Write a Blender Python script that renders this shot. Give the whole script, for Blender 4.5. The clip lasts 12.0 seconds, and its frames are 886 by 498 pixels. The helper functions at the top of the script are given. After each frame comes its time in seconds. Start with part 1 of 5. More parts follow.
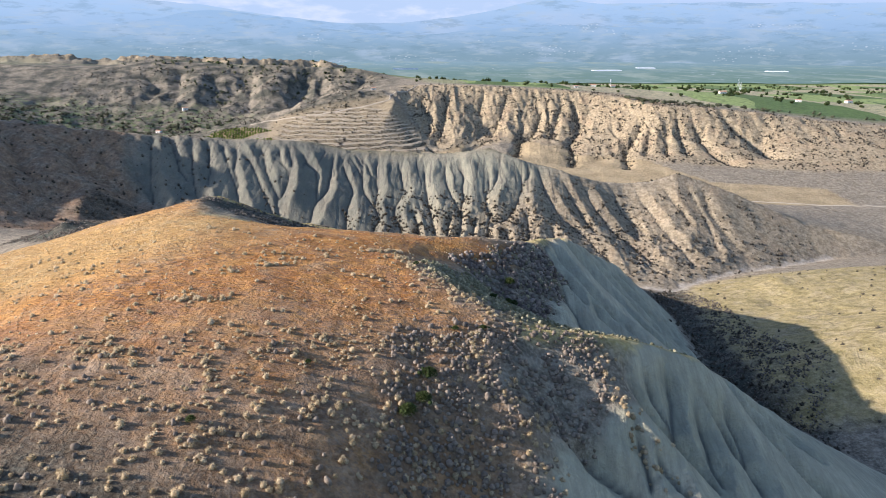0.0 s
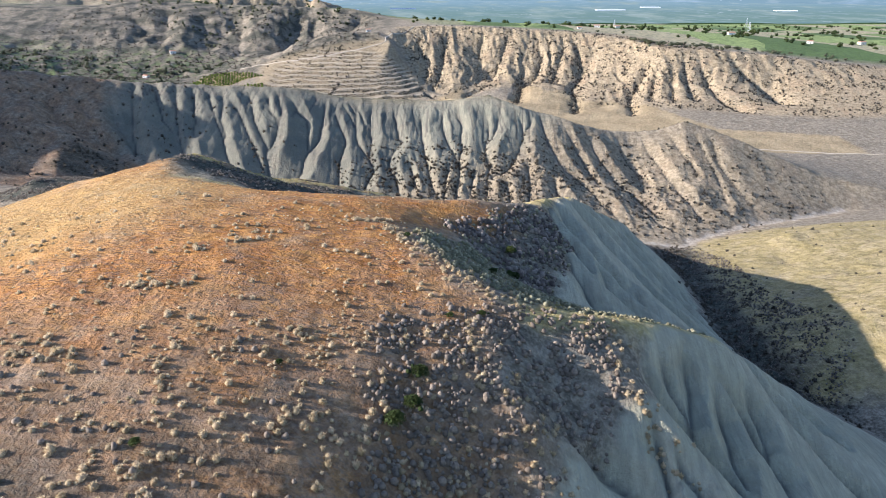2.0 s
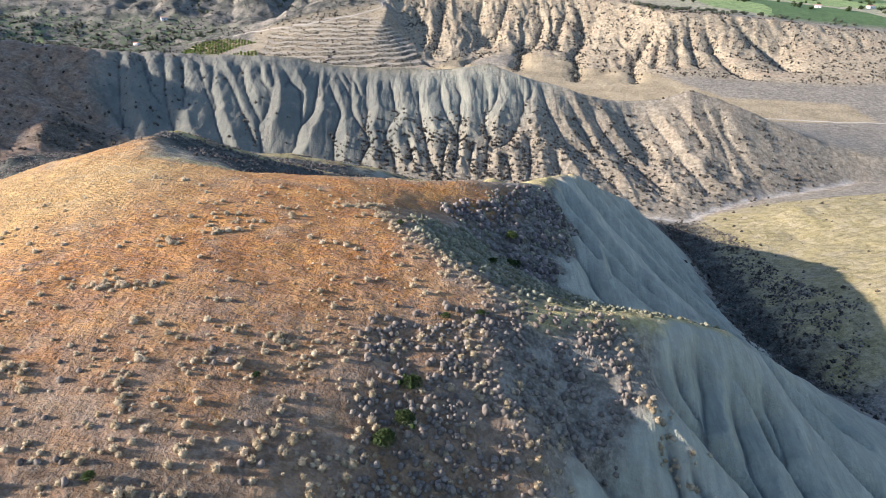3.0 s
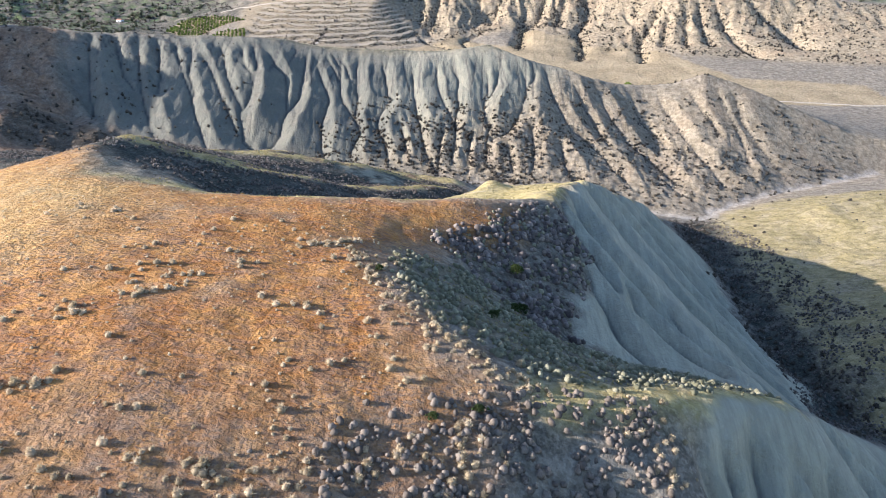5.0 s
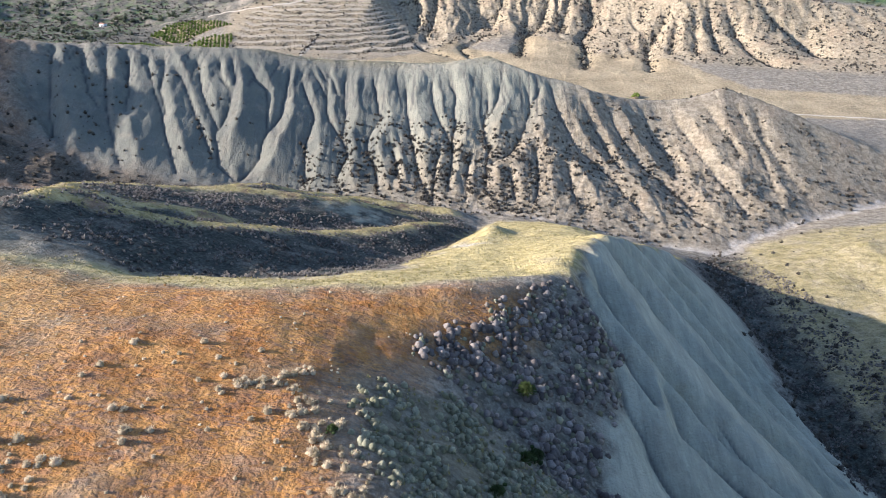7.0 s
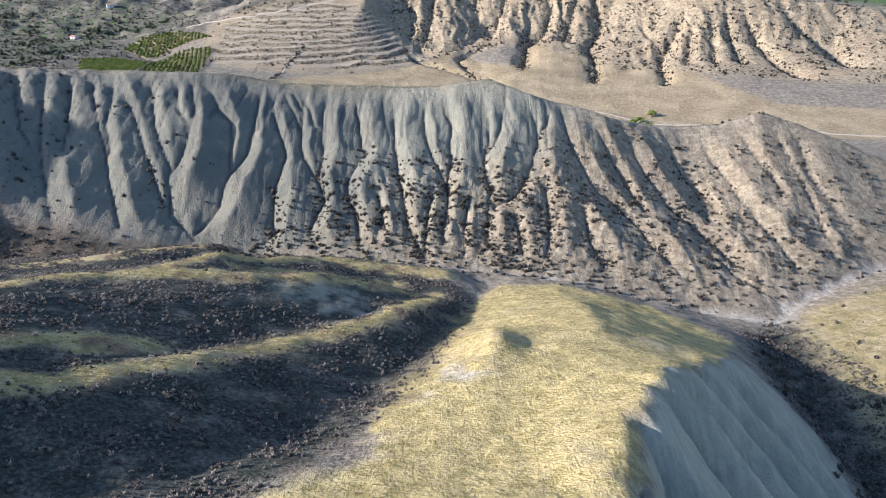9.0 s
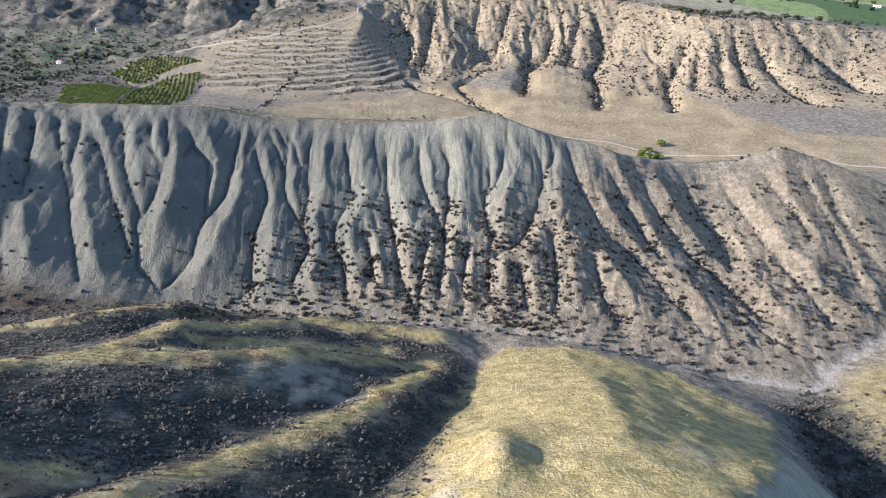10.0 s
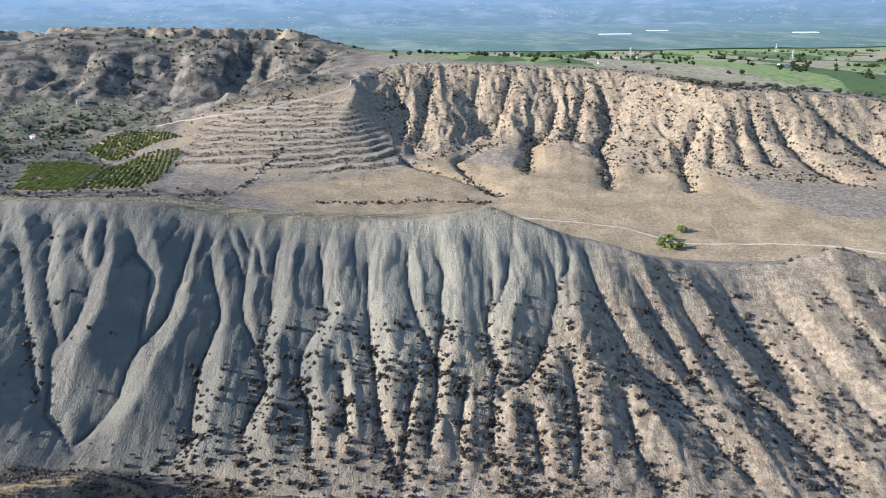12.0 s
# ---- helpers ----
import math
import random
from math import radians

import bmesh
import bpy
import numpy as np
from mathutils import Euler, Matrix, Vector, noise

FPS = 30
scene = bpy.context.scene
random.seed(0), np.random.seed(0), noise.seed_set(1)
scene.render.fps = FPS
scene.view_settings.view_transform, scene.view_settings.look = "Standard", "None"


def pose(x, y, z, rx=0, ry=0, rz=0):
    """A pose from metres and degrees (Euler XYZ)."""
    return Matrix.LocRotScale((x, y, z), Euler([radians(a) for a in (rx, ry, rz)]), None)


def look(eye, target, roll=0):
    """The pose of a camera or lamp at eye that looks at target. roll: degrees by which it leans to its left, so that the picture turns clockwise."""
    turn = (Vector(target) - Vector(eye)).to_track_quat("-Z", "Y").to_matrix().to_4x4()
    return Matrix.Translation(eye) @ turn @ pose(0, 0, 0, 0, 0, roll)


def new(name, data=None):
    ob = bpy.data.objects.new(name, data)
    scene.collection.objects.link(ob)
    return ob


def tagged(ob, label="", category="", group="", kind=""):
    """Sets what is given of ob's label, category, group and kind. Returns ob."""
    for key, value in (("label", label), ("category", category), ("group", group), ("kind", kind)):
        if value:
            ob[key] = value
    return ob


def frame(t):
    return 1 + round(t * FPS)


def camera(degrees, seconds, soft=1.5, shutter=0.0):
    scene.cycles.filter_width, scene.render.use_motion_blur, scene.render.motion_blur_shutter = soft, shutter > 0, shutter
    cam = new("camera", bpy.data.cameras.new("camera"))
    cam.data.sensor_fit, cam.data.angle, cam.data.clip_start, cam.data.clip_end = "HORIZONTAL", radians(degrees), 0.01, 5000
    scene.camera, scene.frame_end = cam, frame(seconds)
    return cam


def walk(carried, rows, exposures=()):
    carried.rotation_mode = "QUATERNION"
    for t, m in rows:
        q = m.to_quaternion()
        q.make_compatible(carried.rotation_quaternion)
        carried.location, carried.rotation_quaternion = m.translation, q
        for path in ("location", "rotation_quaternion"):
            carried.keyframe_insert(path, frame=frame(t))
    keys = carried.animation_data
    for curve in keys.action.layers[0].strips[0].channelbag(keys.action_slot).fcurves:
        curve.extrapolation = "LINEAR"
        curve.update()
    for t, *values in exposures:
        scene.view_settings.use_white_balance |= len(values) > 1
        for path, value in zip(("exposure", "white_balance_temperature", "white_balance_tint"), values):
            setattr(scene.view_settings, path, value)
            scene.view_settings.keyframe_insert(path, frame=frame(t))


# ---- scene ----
cam = camera(66.1, 12.0, soft=0.4)
METRES, EYE, TILT, LEAN, TURN = 300.0, 170.0, -17.3, 0.0, 0.0
EXPOSURE = 1.12
ROWS = [
    (0.0, 0.0, 0.0, 0.0, -0.0, 0.0, 0.0),
    (0.5, 0.001, 0.0168, 0.0053, -0.03, -1.13, 0.01),
    (1.0, 0.0021, 0.0335, 0.0105, -0.06, -2.25, 0.06),
    (1.5, 0.0031, 0.0504, 0.0159, -0.07, -3.36, 0.11),
    (2.0, 0.0044, 0.0701, 0.0223, -0.08, -4.65, 0.13),
    (2.5, 0.0058, 0.0914, 0.029, -0.11, -6.05, 0.21),
    (4.5, 0.0128, 0.1988, 0.0627, -0.19, -9.44, 0.44),
    (5.0, 0.0147, 0.2326, 0.0724, -0.2, -9.43, 0.37),
    (5.5, 0.0165, 0.2665, 0.0821, -0.22, -9.42, 0.29),
    (6.0, 0.0185, 0.3012, 0.0927, -0.24, -9.42, 0.26),
    (6.5, 0.021, 0.3395, 0.1051, -0.24, -9.44, 0.24),
    (7.0, 0.0237, 0.3823, 0.1193, -0.25, -9.47, 0.28),
    (9.0, 0.0371, 0.6114, 0.19, -0.25, -9.45, 0.81),
    (9.5, 0.0407, 0.6727, 0.2082, -0.26, -9.39, 0.85),
    (10.0, 0.0442, 0.7315, 0.227, -0.26, -7.97, 0.87),
    (10.5, 0.0482, 0.7912, 0.2452, -0.26, -5.57, 1.01),
    (11.0, 0.0518, 0.8505, 0.2633, -0.23, -3.25, 1.07),
    (11.5, 0.0547, 0.9065, 0.28, -0.24, -2.87, 1.04),
    (12.0, 0.0574, 0.9541, 0.2937, -0.23, -2.85, 0.96),
]
walk(cam, [(t, pose(0, 0, EYE, TILT, LEAN, TURN) @ pose(METRES * x, METRES * y, METRES * z, 90 + pitch, roll, yaw)) for t, x, y, z, yaw, pitch, roll in ROWS],
     exposures=[(t, EXPOSURE + e, k - 270, 16) for t, e, k in ((0, 0.0, 5850), (2.5, 0.18, 5600), (5, 0.28, 5520), (7, 0.26, 5500), (9.5, 0.02, 5420), (12, -0.03, 5380))])

# ---- world, sun, exposure ----
SUN_FROM = Vector((-0.922, -0.125, 0.37)).normalized()
world = bpy.data.worlds.new("sky")
scene.world = world
world.use_nodes = True
wn = world.node_tree.nodes
sky = wn.new("ShaderNodeTexSky")
sky.sky_type = 'NISHITA'
sky.sun_disc = False
sky.sun_elevation = math.asin(SUN_FROM.z)
sky.sun_rotation = math.atan2(SUN_FROM.x, SUN_FROM.y)
sky.altitude = 300
sky.dust_density = 0.8
wn["Background"].inputs["Strength"].default_value = 0.098
world.node_tree.links.new(sky.outputs[0], wn["Background"].inputs["Color"])
sun = new("sun", bpy.data.lights.new("sun", "SUN"))
sun.data.energy = 5.0
sun.data.angle = radians(0.6)
sun.data.color = (1.0, 0.86, 0.68)
sun.matrix_world = look((0, 0, 900), Vector((0, 0, 900)) - SUN_FROM)


# -- relief --
# Ridge lines and stream lines of the landscape, in metres; the slopes hang between them.
def course(group, *places):
    """One ridge line or stream line."""
    group.append(list(places))


def gully(group, depth, half, *places):
    """One gully in plan, with its depth and half width."""
    group.append((list(places), depth, half))


HILL = []
course(HILL, (-260, 300, 50), (-200, 285, 76), (-158, 270, 90), (-130, 258, 102), (-111, 245, 107), (-97, 265, 108.5), (-95, 283, 105.5))
course(HILL, (-110, -100, 84), (-100, 50, 104), (-90, 100, 111), (-80, 150, 113), (-74, 199, 113.5), (-88, 232, 109.8), (-97, 265, 108.5))
course(HILL, (-35, -100, 76), (-40, 50, 96), (-43, 103, 106), (-45, 150, 112), (-48, 203, 111.4), (-50, 224, 108.5))
course(HILL, (-16, 60, 84), (-22, 86, 96), (-26, 104, 103), (-19, 131, 103.6), (-12, 154, 106.5), (-14, 200, 106.3), (-21, 214, 105.8), (-32, 231, 105.5))
course(HILL, (-230, 60, 74), (-170, 150, 98), (-175, 220, 94), (-200, 285, 76))
RIM = []
course(RIM, (-88, 232, 109.8), (-50, 224, 108.5), (-32, 231, 105.5), (-17, 238, 101.8), (0, 241, 99.8), (20, 250, 96.5), (37, 265, 90), (43, 286, 86), (58, 310, 79))
course(RIM, (-14, 200, 106.3), (-8, 190, 106.5), (1.4, 175, 105.5), (11.5, 165, 102.6), (21, 161, 98.8), (37, 164.5, 95), (61, 176, 86), (75, 182, 79), (100, 196, 58), (122, 214, 38))
course(RIM, (8, 152, 102), (13, 140, 97), (17, 125, 90), (24, 110, 81), (36, 92, 69), (60, 60, 50))
course(RIM, (38, 164, 94.6), (42, 146, 87.6), (52, 130, 77), (64, 113, 65), (84, 90, 50))
course(RIM, (61, 176, 86), (68, 165, 76.5), (84, 158, 61.5), (104, 148, 46))
course(RIM, (40, 266, 90), (46, 238, 81.5), (60, 226, 70.5), (84, 212, 62))
course(RIM, (58, 310, 79), (66, 322, 72.5), (76, 333, 64), (95, 355, 50), (110, 382, 31), (123, 410, 18), (140, 440, 3))
course(RIM, (37, 265, 90), (22, 282, 83), (20, 300, 76.5), (26, 335, 66), (27, 352, 61.5), (26, 366, 56))
course(RIM, (58, 310, 79), (42, 333, 66.5), (59, 362, 58), (62, 400, 41), (63, 445, 19.5), (66, 470, 10))
RAVINES = []
course(RAVINES, (-6, 148, 103.5), (-4, 133, 99.5), (4, 117, 91), (14, 102, 78.5), (30, 82, 60), (50, 50, 40))
course(RAVINES, (20, 153, 96.5), (27, 141, 86.7), (36, 127, 77), (48, 111, 65), (64, 90, 51), (90, 60, 38))
course(RAVINES, (52, 166, 88.5), (57, 150, 76), (66, 136, 66), (84, 118, 52), (110, 95, 38))
course(RAVINES, (-8, 222, 101.5), (8, 222, 94), (20, 212, 87), (31, 203, 80.5), (46, 203, 74), (62, 207, 67.5), (84, 206, 61), (106, 218, 42), (130, 245, 21))
course(RAVINES, (20, 100, 70), (60, 80, 46), (120, 60, 30), (180, 20, 24))
course(RAVINES, (180, 20, 24), (190, 120, 26), (165, 190, 25), (150, 215, 23), (136, 250, 20), (127, 280, 18.5), (131, 310, 16), (137, 350, 12.5), (142, 400, 7), (150, 430, 2), (165, 455, -4))
course(RAVINES, (-60, 254, 96), (-40, 272, 87), (-22, 298, 74), (-10, 325, 62), (-2, 350, 51.5), (6, 370, 44), (13, 395, 35), (20, 421, 26), (26, 445, 17.5), (34, 468, 11))
course(RAVINES, (-78, 300, 92), (-70, 317, 81), (-57, 336, 69.5), (-43, 358, 59), (-25, 381, 48.5), (-12, 400, 40.5))
course(RAVINES, (-150, 350, 72), (-122, 400, 52), (-100, 436, 38), (-84, 464, 22), (-77, 482, 17))
BASIN = []
course(BASIN, (-95, 283, 105.5), (-84, 288, 99.6), (-64, 300, 88.4), (-50, 322, 77.2), (-40, 342, 65.5), (-30, 357, 58), (-17, 373, 52), (-5, 397, 43), (5, 420, 33.5), (9, 440, 23))
course(BASIN, (-95, 283, 105.5), (-105, 310, 97), (-112, 340, 86), (-108, 370, 73), (-99, 380, 67.5), (-86, 387, 65), (-78, 402, 61), (-76.6, 426, 51.4), (-63, 437, 43), (-40, 463, 29), (-8, 467, 21.5), (14, 467, 18.8))
course(BASIN, (-86, 387, 65), (-55, 398, 57), (-34, 413, 48.3), (-12, 425, 36.5), (4, 438, 23))
course(BASIN, (-68, 418, 49), (-52, 428, 42), (-32, 440, 33), (-10, 450, 22))
course(BASIN, (-98, 298, 101), (-86, 312, 90), (-75, 320, 84), (-68, 327, 79.5), (-60, 333, 73))
course(BASIN, (-190, 330, 82), (-200, 390, 66), (-152, 430, 44.5), (-128, 450, 40), (-115, 463, 36), (-100, 472, 33), (-88, 476, 31), (-76, 477, 22))
course(BASIN, (133, 253, 27), (150, 262, 31), (188, 284, 37), (260, 300, 48), (380, 300, 60))
course(BASIN, (148, 282, 25), (174, 317, 24.5), (222, 357, 21), (300, 375, 30), (420, 380, 34))
course(BASIN, (166, 340, 16), (204, 390, 11.5), (213, 412, 12), (225, 432, 15.5), (262, 446, 14.5), (330, 452, 15), (460, 450, 24))
course(BASIN, (190, 120, 26), (240, 160, 52), (300, 200, 70), (420, 200, 80))
STREAM = []
course(STREAM, (-360, 380, 72), (-290, 425, 54), (-235, 446, 41), (-181, 470, 28), (-133, 487, 24), (-105, 496, 19), (-77, 494, 15.8), (-37, 482, 14.6), (8, 485, 12.6), (44, 484, 9.3), (72, 476, 8), (107, 468, 2.5), (133, 463, -2.5))
course(STREAM, (133, 463, -2.5), (165, 455, -4), (182, 473, -5), (230, 503, -7), (331, 553, -11.6), (450, 580, -13), (800, 600, -16))
CREST = []
# West end: an unseen hill, raised to throw shade on red slope and clay.
course(CREST, (-600, 420, 165), (-520, 460, 182), (-500, 505, 193), (-505, 560, 186), (-470, 570, 152), (-425, 560, 120), (-375, 562, 106), (-300, 572, 96), (-250, 587, 90.5), (-215, 603, 87), (-191, 605, 84.5), (-164, 607, 84), (-137, 608, 83.5), (-111, 616, 79), (-85, 610, 73), (-58, 617, 71.5), (-31, 617, 71))
course(CREST, (-31, 617, 71), (-4, 612, 70.3), (23, 612, 72.5), (42, 618, 75.2), (64, 606, 67.8), (91, 607, 60.5), (113, 600, 54.5), (134, 606, 46.5), (163, 612, 43), (190, 612, 44.3), (214, 614, 52), (235, 610, 46), (275, 600, 30), (330, 590, 8), (400, 585, -6))
course(CREST, (-330, 640, 84), (-260, 655, 74), (-198, 658, 70.8), (-134, 667, 67.8), (-106, 672, 61), (-68, 676, 55), (-28, 672, 54.4), (4, 660, 57.5), (42, 640, 66), (66, 625, 62))
course(CREST, (-181, 481, 28), (-215, 497, 44), (-235, 520, 57), (-258, 545, 73), (-270, 572, 91))
course(CREST, (-224, 470, 42), (-250, 500, 58), (-290, 530, 80), (-330, 560, 98))
course(CREST, (-133, 487, 24), (-119, 518, 31), (-120, 540, 50), (-128, 565, 66), (-137, 606, 83))
course(CREST, (-57, 488, 15.3), (-57, 530, 35), (-58, 575, 56), (-58, 615, 71))
course(CREST, (8, 487, 13.4), (5, 530, 33), (5, 575, 55), (5, 611, 70))
course(CREST, (60, 481, 9.4), (72, 544, 32), (74, 580, 51), (72, 604, 65))
course(CREST, (116, 466, 1), (112, 540, 19.5), (113, 575, 37), (113, 598, 53))
course(CREST, (182, 474, -4.5), (196, 543, 12.5), (205, 580, 31), (212, 612, 51))
course(CREST, (165, 460, -3.5), (161, 552, 10.5), (162, 585, 26), (163, 610, 42))
VALLEY = []
course(VALLEY, (-620, 700, 66), (-420, 740, 50), (-300, 760, 38), (-150, 770, 28), (-50, 750, 14), (30, 730, 3), (120, 725, -3), (210, 740, -5), (330, 735, -6), (480, 730, -10), (800, 740, -14))
course(VALLEY, (-620, 860, 42), (-336, 850, 24), (-235, 861, 24), (-147, 869, 18), (-85, 843, 12), (-44, 850, 8), (8, 869, 5), (58, 880, 2), (87, 832, 0), (162, 815, -2), (230, 790, -4), (330, 775, -3), (500, 790, -6), (800, 800, -10))
course(VALLEY, (-380, 977, 22), (-316, 972, 18), (-254, 932, 22), (-127, 910, 13), (-77, 921, 11), (-15, 957, 12))
course(VALLEY, (-620, 1080, 30), (-495, 1091, 24), (-386, 1098, 25), (-371, 1041, 20), (-316, 972, 18))
course(VALLEY, (88, 960, 14), (116, 1040, 24), (150, 1010, 20), (196, 1060, 26))
course(VALLEY, (110, 905, 7), (219, 945, 4), (241, 956, 8), (268, 938, 10), (312, 915, 12), (361, 906, 7), (480, 875, 4.5), (700, 880, 0))
SCARP = []
course(SCARP, (-267, 1074, 45.6), (-228, 1100, 66), (-185, 1120, 81), (-155, 1140, 88.2), (-101, 1140, 86), (-80, 1120, 78), (-76, 1095, 74), (-84, 1060, 57), (-92, 1010, 36), (-98, 950, 17), (-100, 920, 11.5))
course(SCARP, (-80, 1120, 78), (-70, 1150, 86), (-80, 1180, 92), (15, 1190, 93), (110, 1182, 88.5), (206, 1180, 84), (290, 1140, 76), (331, 1055, 68), (399, 1052, 67), (486, 1050, 59), (574, 1050, 48), (690, 1050, 38), (900, 1040, 30))
course(SCARP, (-73, 1128, 74), (-38, 1070, 38), (-8, 1015, 15), (0, 968, 13))
course(SCARP, (35, 1176, 84), (60, 1120, 44), (73, 1078, 24), (40, 1030, 18), (58, 965, 8), (62, 885, 3))
course(SCARP, (155, 1174, 82), (138, 1130, 54), (124, 1085, 28), (112, 1042, 20))
course(SCARP, (243, 1150, 72), (232, 1108, 44), (206, 1058, 25), (189, 1000, 12))
course(SCARP, (10, 1188, 92), (18, 1120, 58), (30, 1060, 33), (20, 1020, 22))
course(SCARP, (100, 1180, 88), (98, 1120, 56), (100, 1070, 32), (116, 1040, 24))
course(SCARP, (200, 1178, 84), (190, 1120, 58), (170, 1075, 36), (150, 1012, 20))
course(SCARP, (300, 1110, 72), (272, 1060, 42), (250, 1010, 22), (225, 960, 8))
course(SCARP, (331, 1052, 66), (318, 1020, 46), (305, 980, 26), (290, 940, 12))
course(SCARP, (360, 1045, 60), (366, 996, 32), (362, 950, 16), (361, 908, 7))
course(SCARP, (486, 1045, 56), (464, 994, 20), (450, 940, 10))
UPLAND = []
course(UPLAND, (-700, 1180, 60), (-440, 1200, 48), (-354, 1170, 38), (-290, 1160, 42), (-240, 1200, 56), (-180, 1230, 68))
course(UPLAND, (-900, 1420, 118), (-658, 1400, 108), (-619, 1500, 128), (-526, 1500, 121), (-432, 1500, 114), (-323, 1450, 114), (-262, 1470, 110), (-178, 1450, 109), (-110, 1400, 94))
course(UPLAND, (-323, 1450, 114), (-335, 1340, 88), (-350, 1240, 58), (-354, 1175, 40))
course(UPLAND, (-526, 1500, 121), (-470, 1350, 92), (-440, 1260, 70), (-430, 1205, 50))
course(UPLAND, (-262, 1460, 104), (-265, 1320, 66), (-262, 1250, 56), (-270, 1165, 42))
course(UPLAND, (-400, 1440, 96), (-395, 1330, 66), (-400, 1230, 50))
course(UPLAND, (-110, 1400, 94), (0, 1330, 92), (200, 1330, 86), (420, 1250, 74), (700, 1200, 54), (1000, 1180, 40))
course(UPLAND, (-1000, 1650, 112), (-500, 1650, 100), (0, 1620, 72), (400, 1560, 62), (1000, 1500, 42))
course(UPLAND, (-1000, 1790, 96), (0, 1790, 56), (1000, 1790, 34))
course(UPLAND, (-1000, -110, 30), (-400, -110, 60), (-110, -110, 84), (180, -110, 24), (400, -110, 60), (1000, -110, 60))
course(UPLAND, (-1000, 300, 110), (-700, 320, 100), (-420, 340, 82), (-260, 300, 56))
# Runs up to the unseen hill added for shade.
course(UPLAND, (-1000, 700, 90), (-700, 560, 150), (-600, 420, 165))
ROUNDED = [(BASIN[0][2:], 4.5), (BASIN[1][2:], 6.0), (BASIN[2], 4.0), (BASIN[3], 4.0), (BASIN[4][1:], 7.0), (RIM[1][4:8], 2.5), (RIM[7][1:4], 4.0)]
CELL, X0, X1, Y0, Y1 = 2.2, -1000.0, 1000.0, -110.0, 1790.0


def sampled(line, step=1.0):
    """Places along a line, about a metre apart."""
    p = np.array(line, float)
    out = []
    for a, b in zip(p[:-1], p[1:]):
        n = max(2, int(np.linalg.norm(b[:2] - a[:2]) / step))
        out.append(a + (b - a) * np.linspace(0, 1, n, endpoint=False)[:, None])
    return np.concatenate(out + [p[-1:]])


def blurred(a, sigma):
    r = max(1, int(3 * sigma))
    k = np.exp(-0.5 * (np.arange(-r, r + 1) / sigma) ** 2)
    k /= k.sum()
    for axis in (0, 1):
        pad = [(r, r) if i == axis else (0, 0) for i in (0, 1)]
        p = np.pad(a, pad, mode="edge")
        n = a.shape[axis]
        a = sum(w * (p[i:i + n] if axis == 0 else p[:, i:i + n]) for i, w in enumerate(k))
    return a


def beside_ridge(line, half):
    """The two shoulders of a rounded ridge."""
    p = sampled(line)
    d = np.gradient(p[:, :2], axis=0)
    side = np.stack([d[:, 1], -d[:, 0]], -1) / np.maximum(np.hypot(*d.T), 1e-6)[:, None]
    return np.concatenate([np.c_[p[:, :2] + side * half * k, p[:, 2] - 0.10 * half] for k in (-1, 1)])


def slopes_between(lines):
    """Heights on a regular grid that hang between the lines like a stretched sheet."""
    pts = np.concatenate([sampled(l) for l in lines] + [beside_ridge(l, w) for l, w in ROUNDED])
    z = None
    for level in (6, 5, 4, 3, 2, 1, 0):
        c = CELL * 2 ** level
        nx, ny = int((X1 - X0) / c) + 2, int((Y1 - Y0) / c) + 2
        ix = np.clip(((pts[:, 0] - X0) / c + 0.5).astype(int), 0, nx - 1)
        iy = np.clip(((pts[:, 1] - Y0) / c + 0.5).astype(int), 0, ny - 1)
        n, s = np.zeros((ny, nx)), np.zeros((ny, nx))
        np.add.at(n, (iy, ix), 1)
        np.add.at(s, (iy, ix), pts[:, 2])
        known = n > 0
        value = np.where(known, s / np.maximum(n, 1), 0)
        if z is None:
            z = np.full((ny, nx), value[known].mean())
        else:
            gy = np.clip(np.arange(ny) / 2, 0, z.shape[0] - 1.001)
            gx = np.clip(np.arange(nx) / 2, 0, z.shape[1] - 1.001)
            jy, jx = gy.astype(int), gx.astype(int)
            fy, fx = (gy - jy)[:, None], gx - jx
            z = ((z[jy][:, jx] * (1 - fx) + z[jy][:, jx + 1] * fx) * (1 - fy)
                 + (z[jy + 1][:, jx] * (1 - fx) + z[jy + 1][:, jx + 1] * fx) * fy)
        for _ in range(400 if level > 3 else 90 if level > 1 else 45):
            z = np.where(known, value, z)
            p = np.pad(z, 1, mode="edge")
            z = 0.25 * (p[:-2, 1:-1] + p[2:, 1:-1] + p[1:-1, :-2] + p[1:-1, 2:])
        z = np.where(known, value, z)
    return z


def grid_read(a, x, y):
    """Smooth (cubic) reading of a grid at any places."""
    gx = np.clip((x - X0) / CELL, 1.001, a.shape[1] - 3.001)
    gy = np.clip((y - Y0) / CELL, 1.001, a.shape[0] - 3.001)
    jx, jy = gx.astype(int), gy.astype(int)
    fx, fy = gx - jx, gy - jy

    def weights(f):
        return ((1 - f) ** 3 / 6, (3 * f ** 3 - 6 * f ** 2 + 4) / 6, (-3 * f ** 3 + 3 * f ** 2 + 3 * f + 1) / 6, f ** 3 / 6)
    wx, wy = weights(fx), weights(fy)
    out = 0
    for j in range(4):
        for i in range(4):
            out = out + wy[j] * wx[i] * a[jy + j - 1, jx + i - 1]
    return out


def lattice(ix, iy, seed):
    h = (ix.astype(np.int64) * 374761393 + iy.astype(np.int64) * 668265263 + seed * 974634777) & 0xFFFFFFFF
    h = ((h ^ (h >> 13)) * 1274126177) & 0xFFFFFFFF
    return ((h ^ (h >> 16)) & 0xFFFFFF) / float(0xFFFFFF)


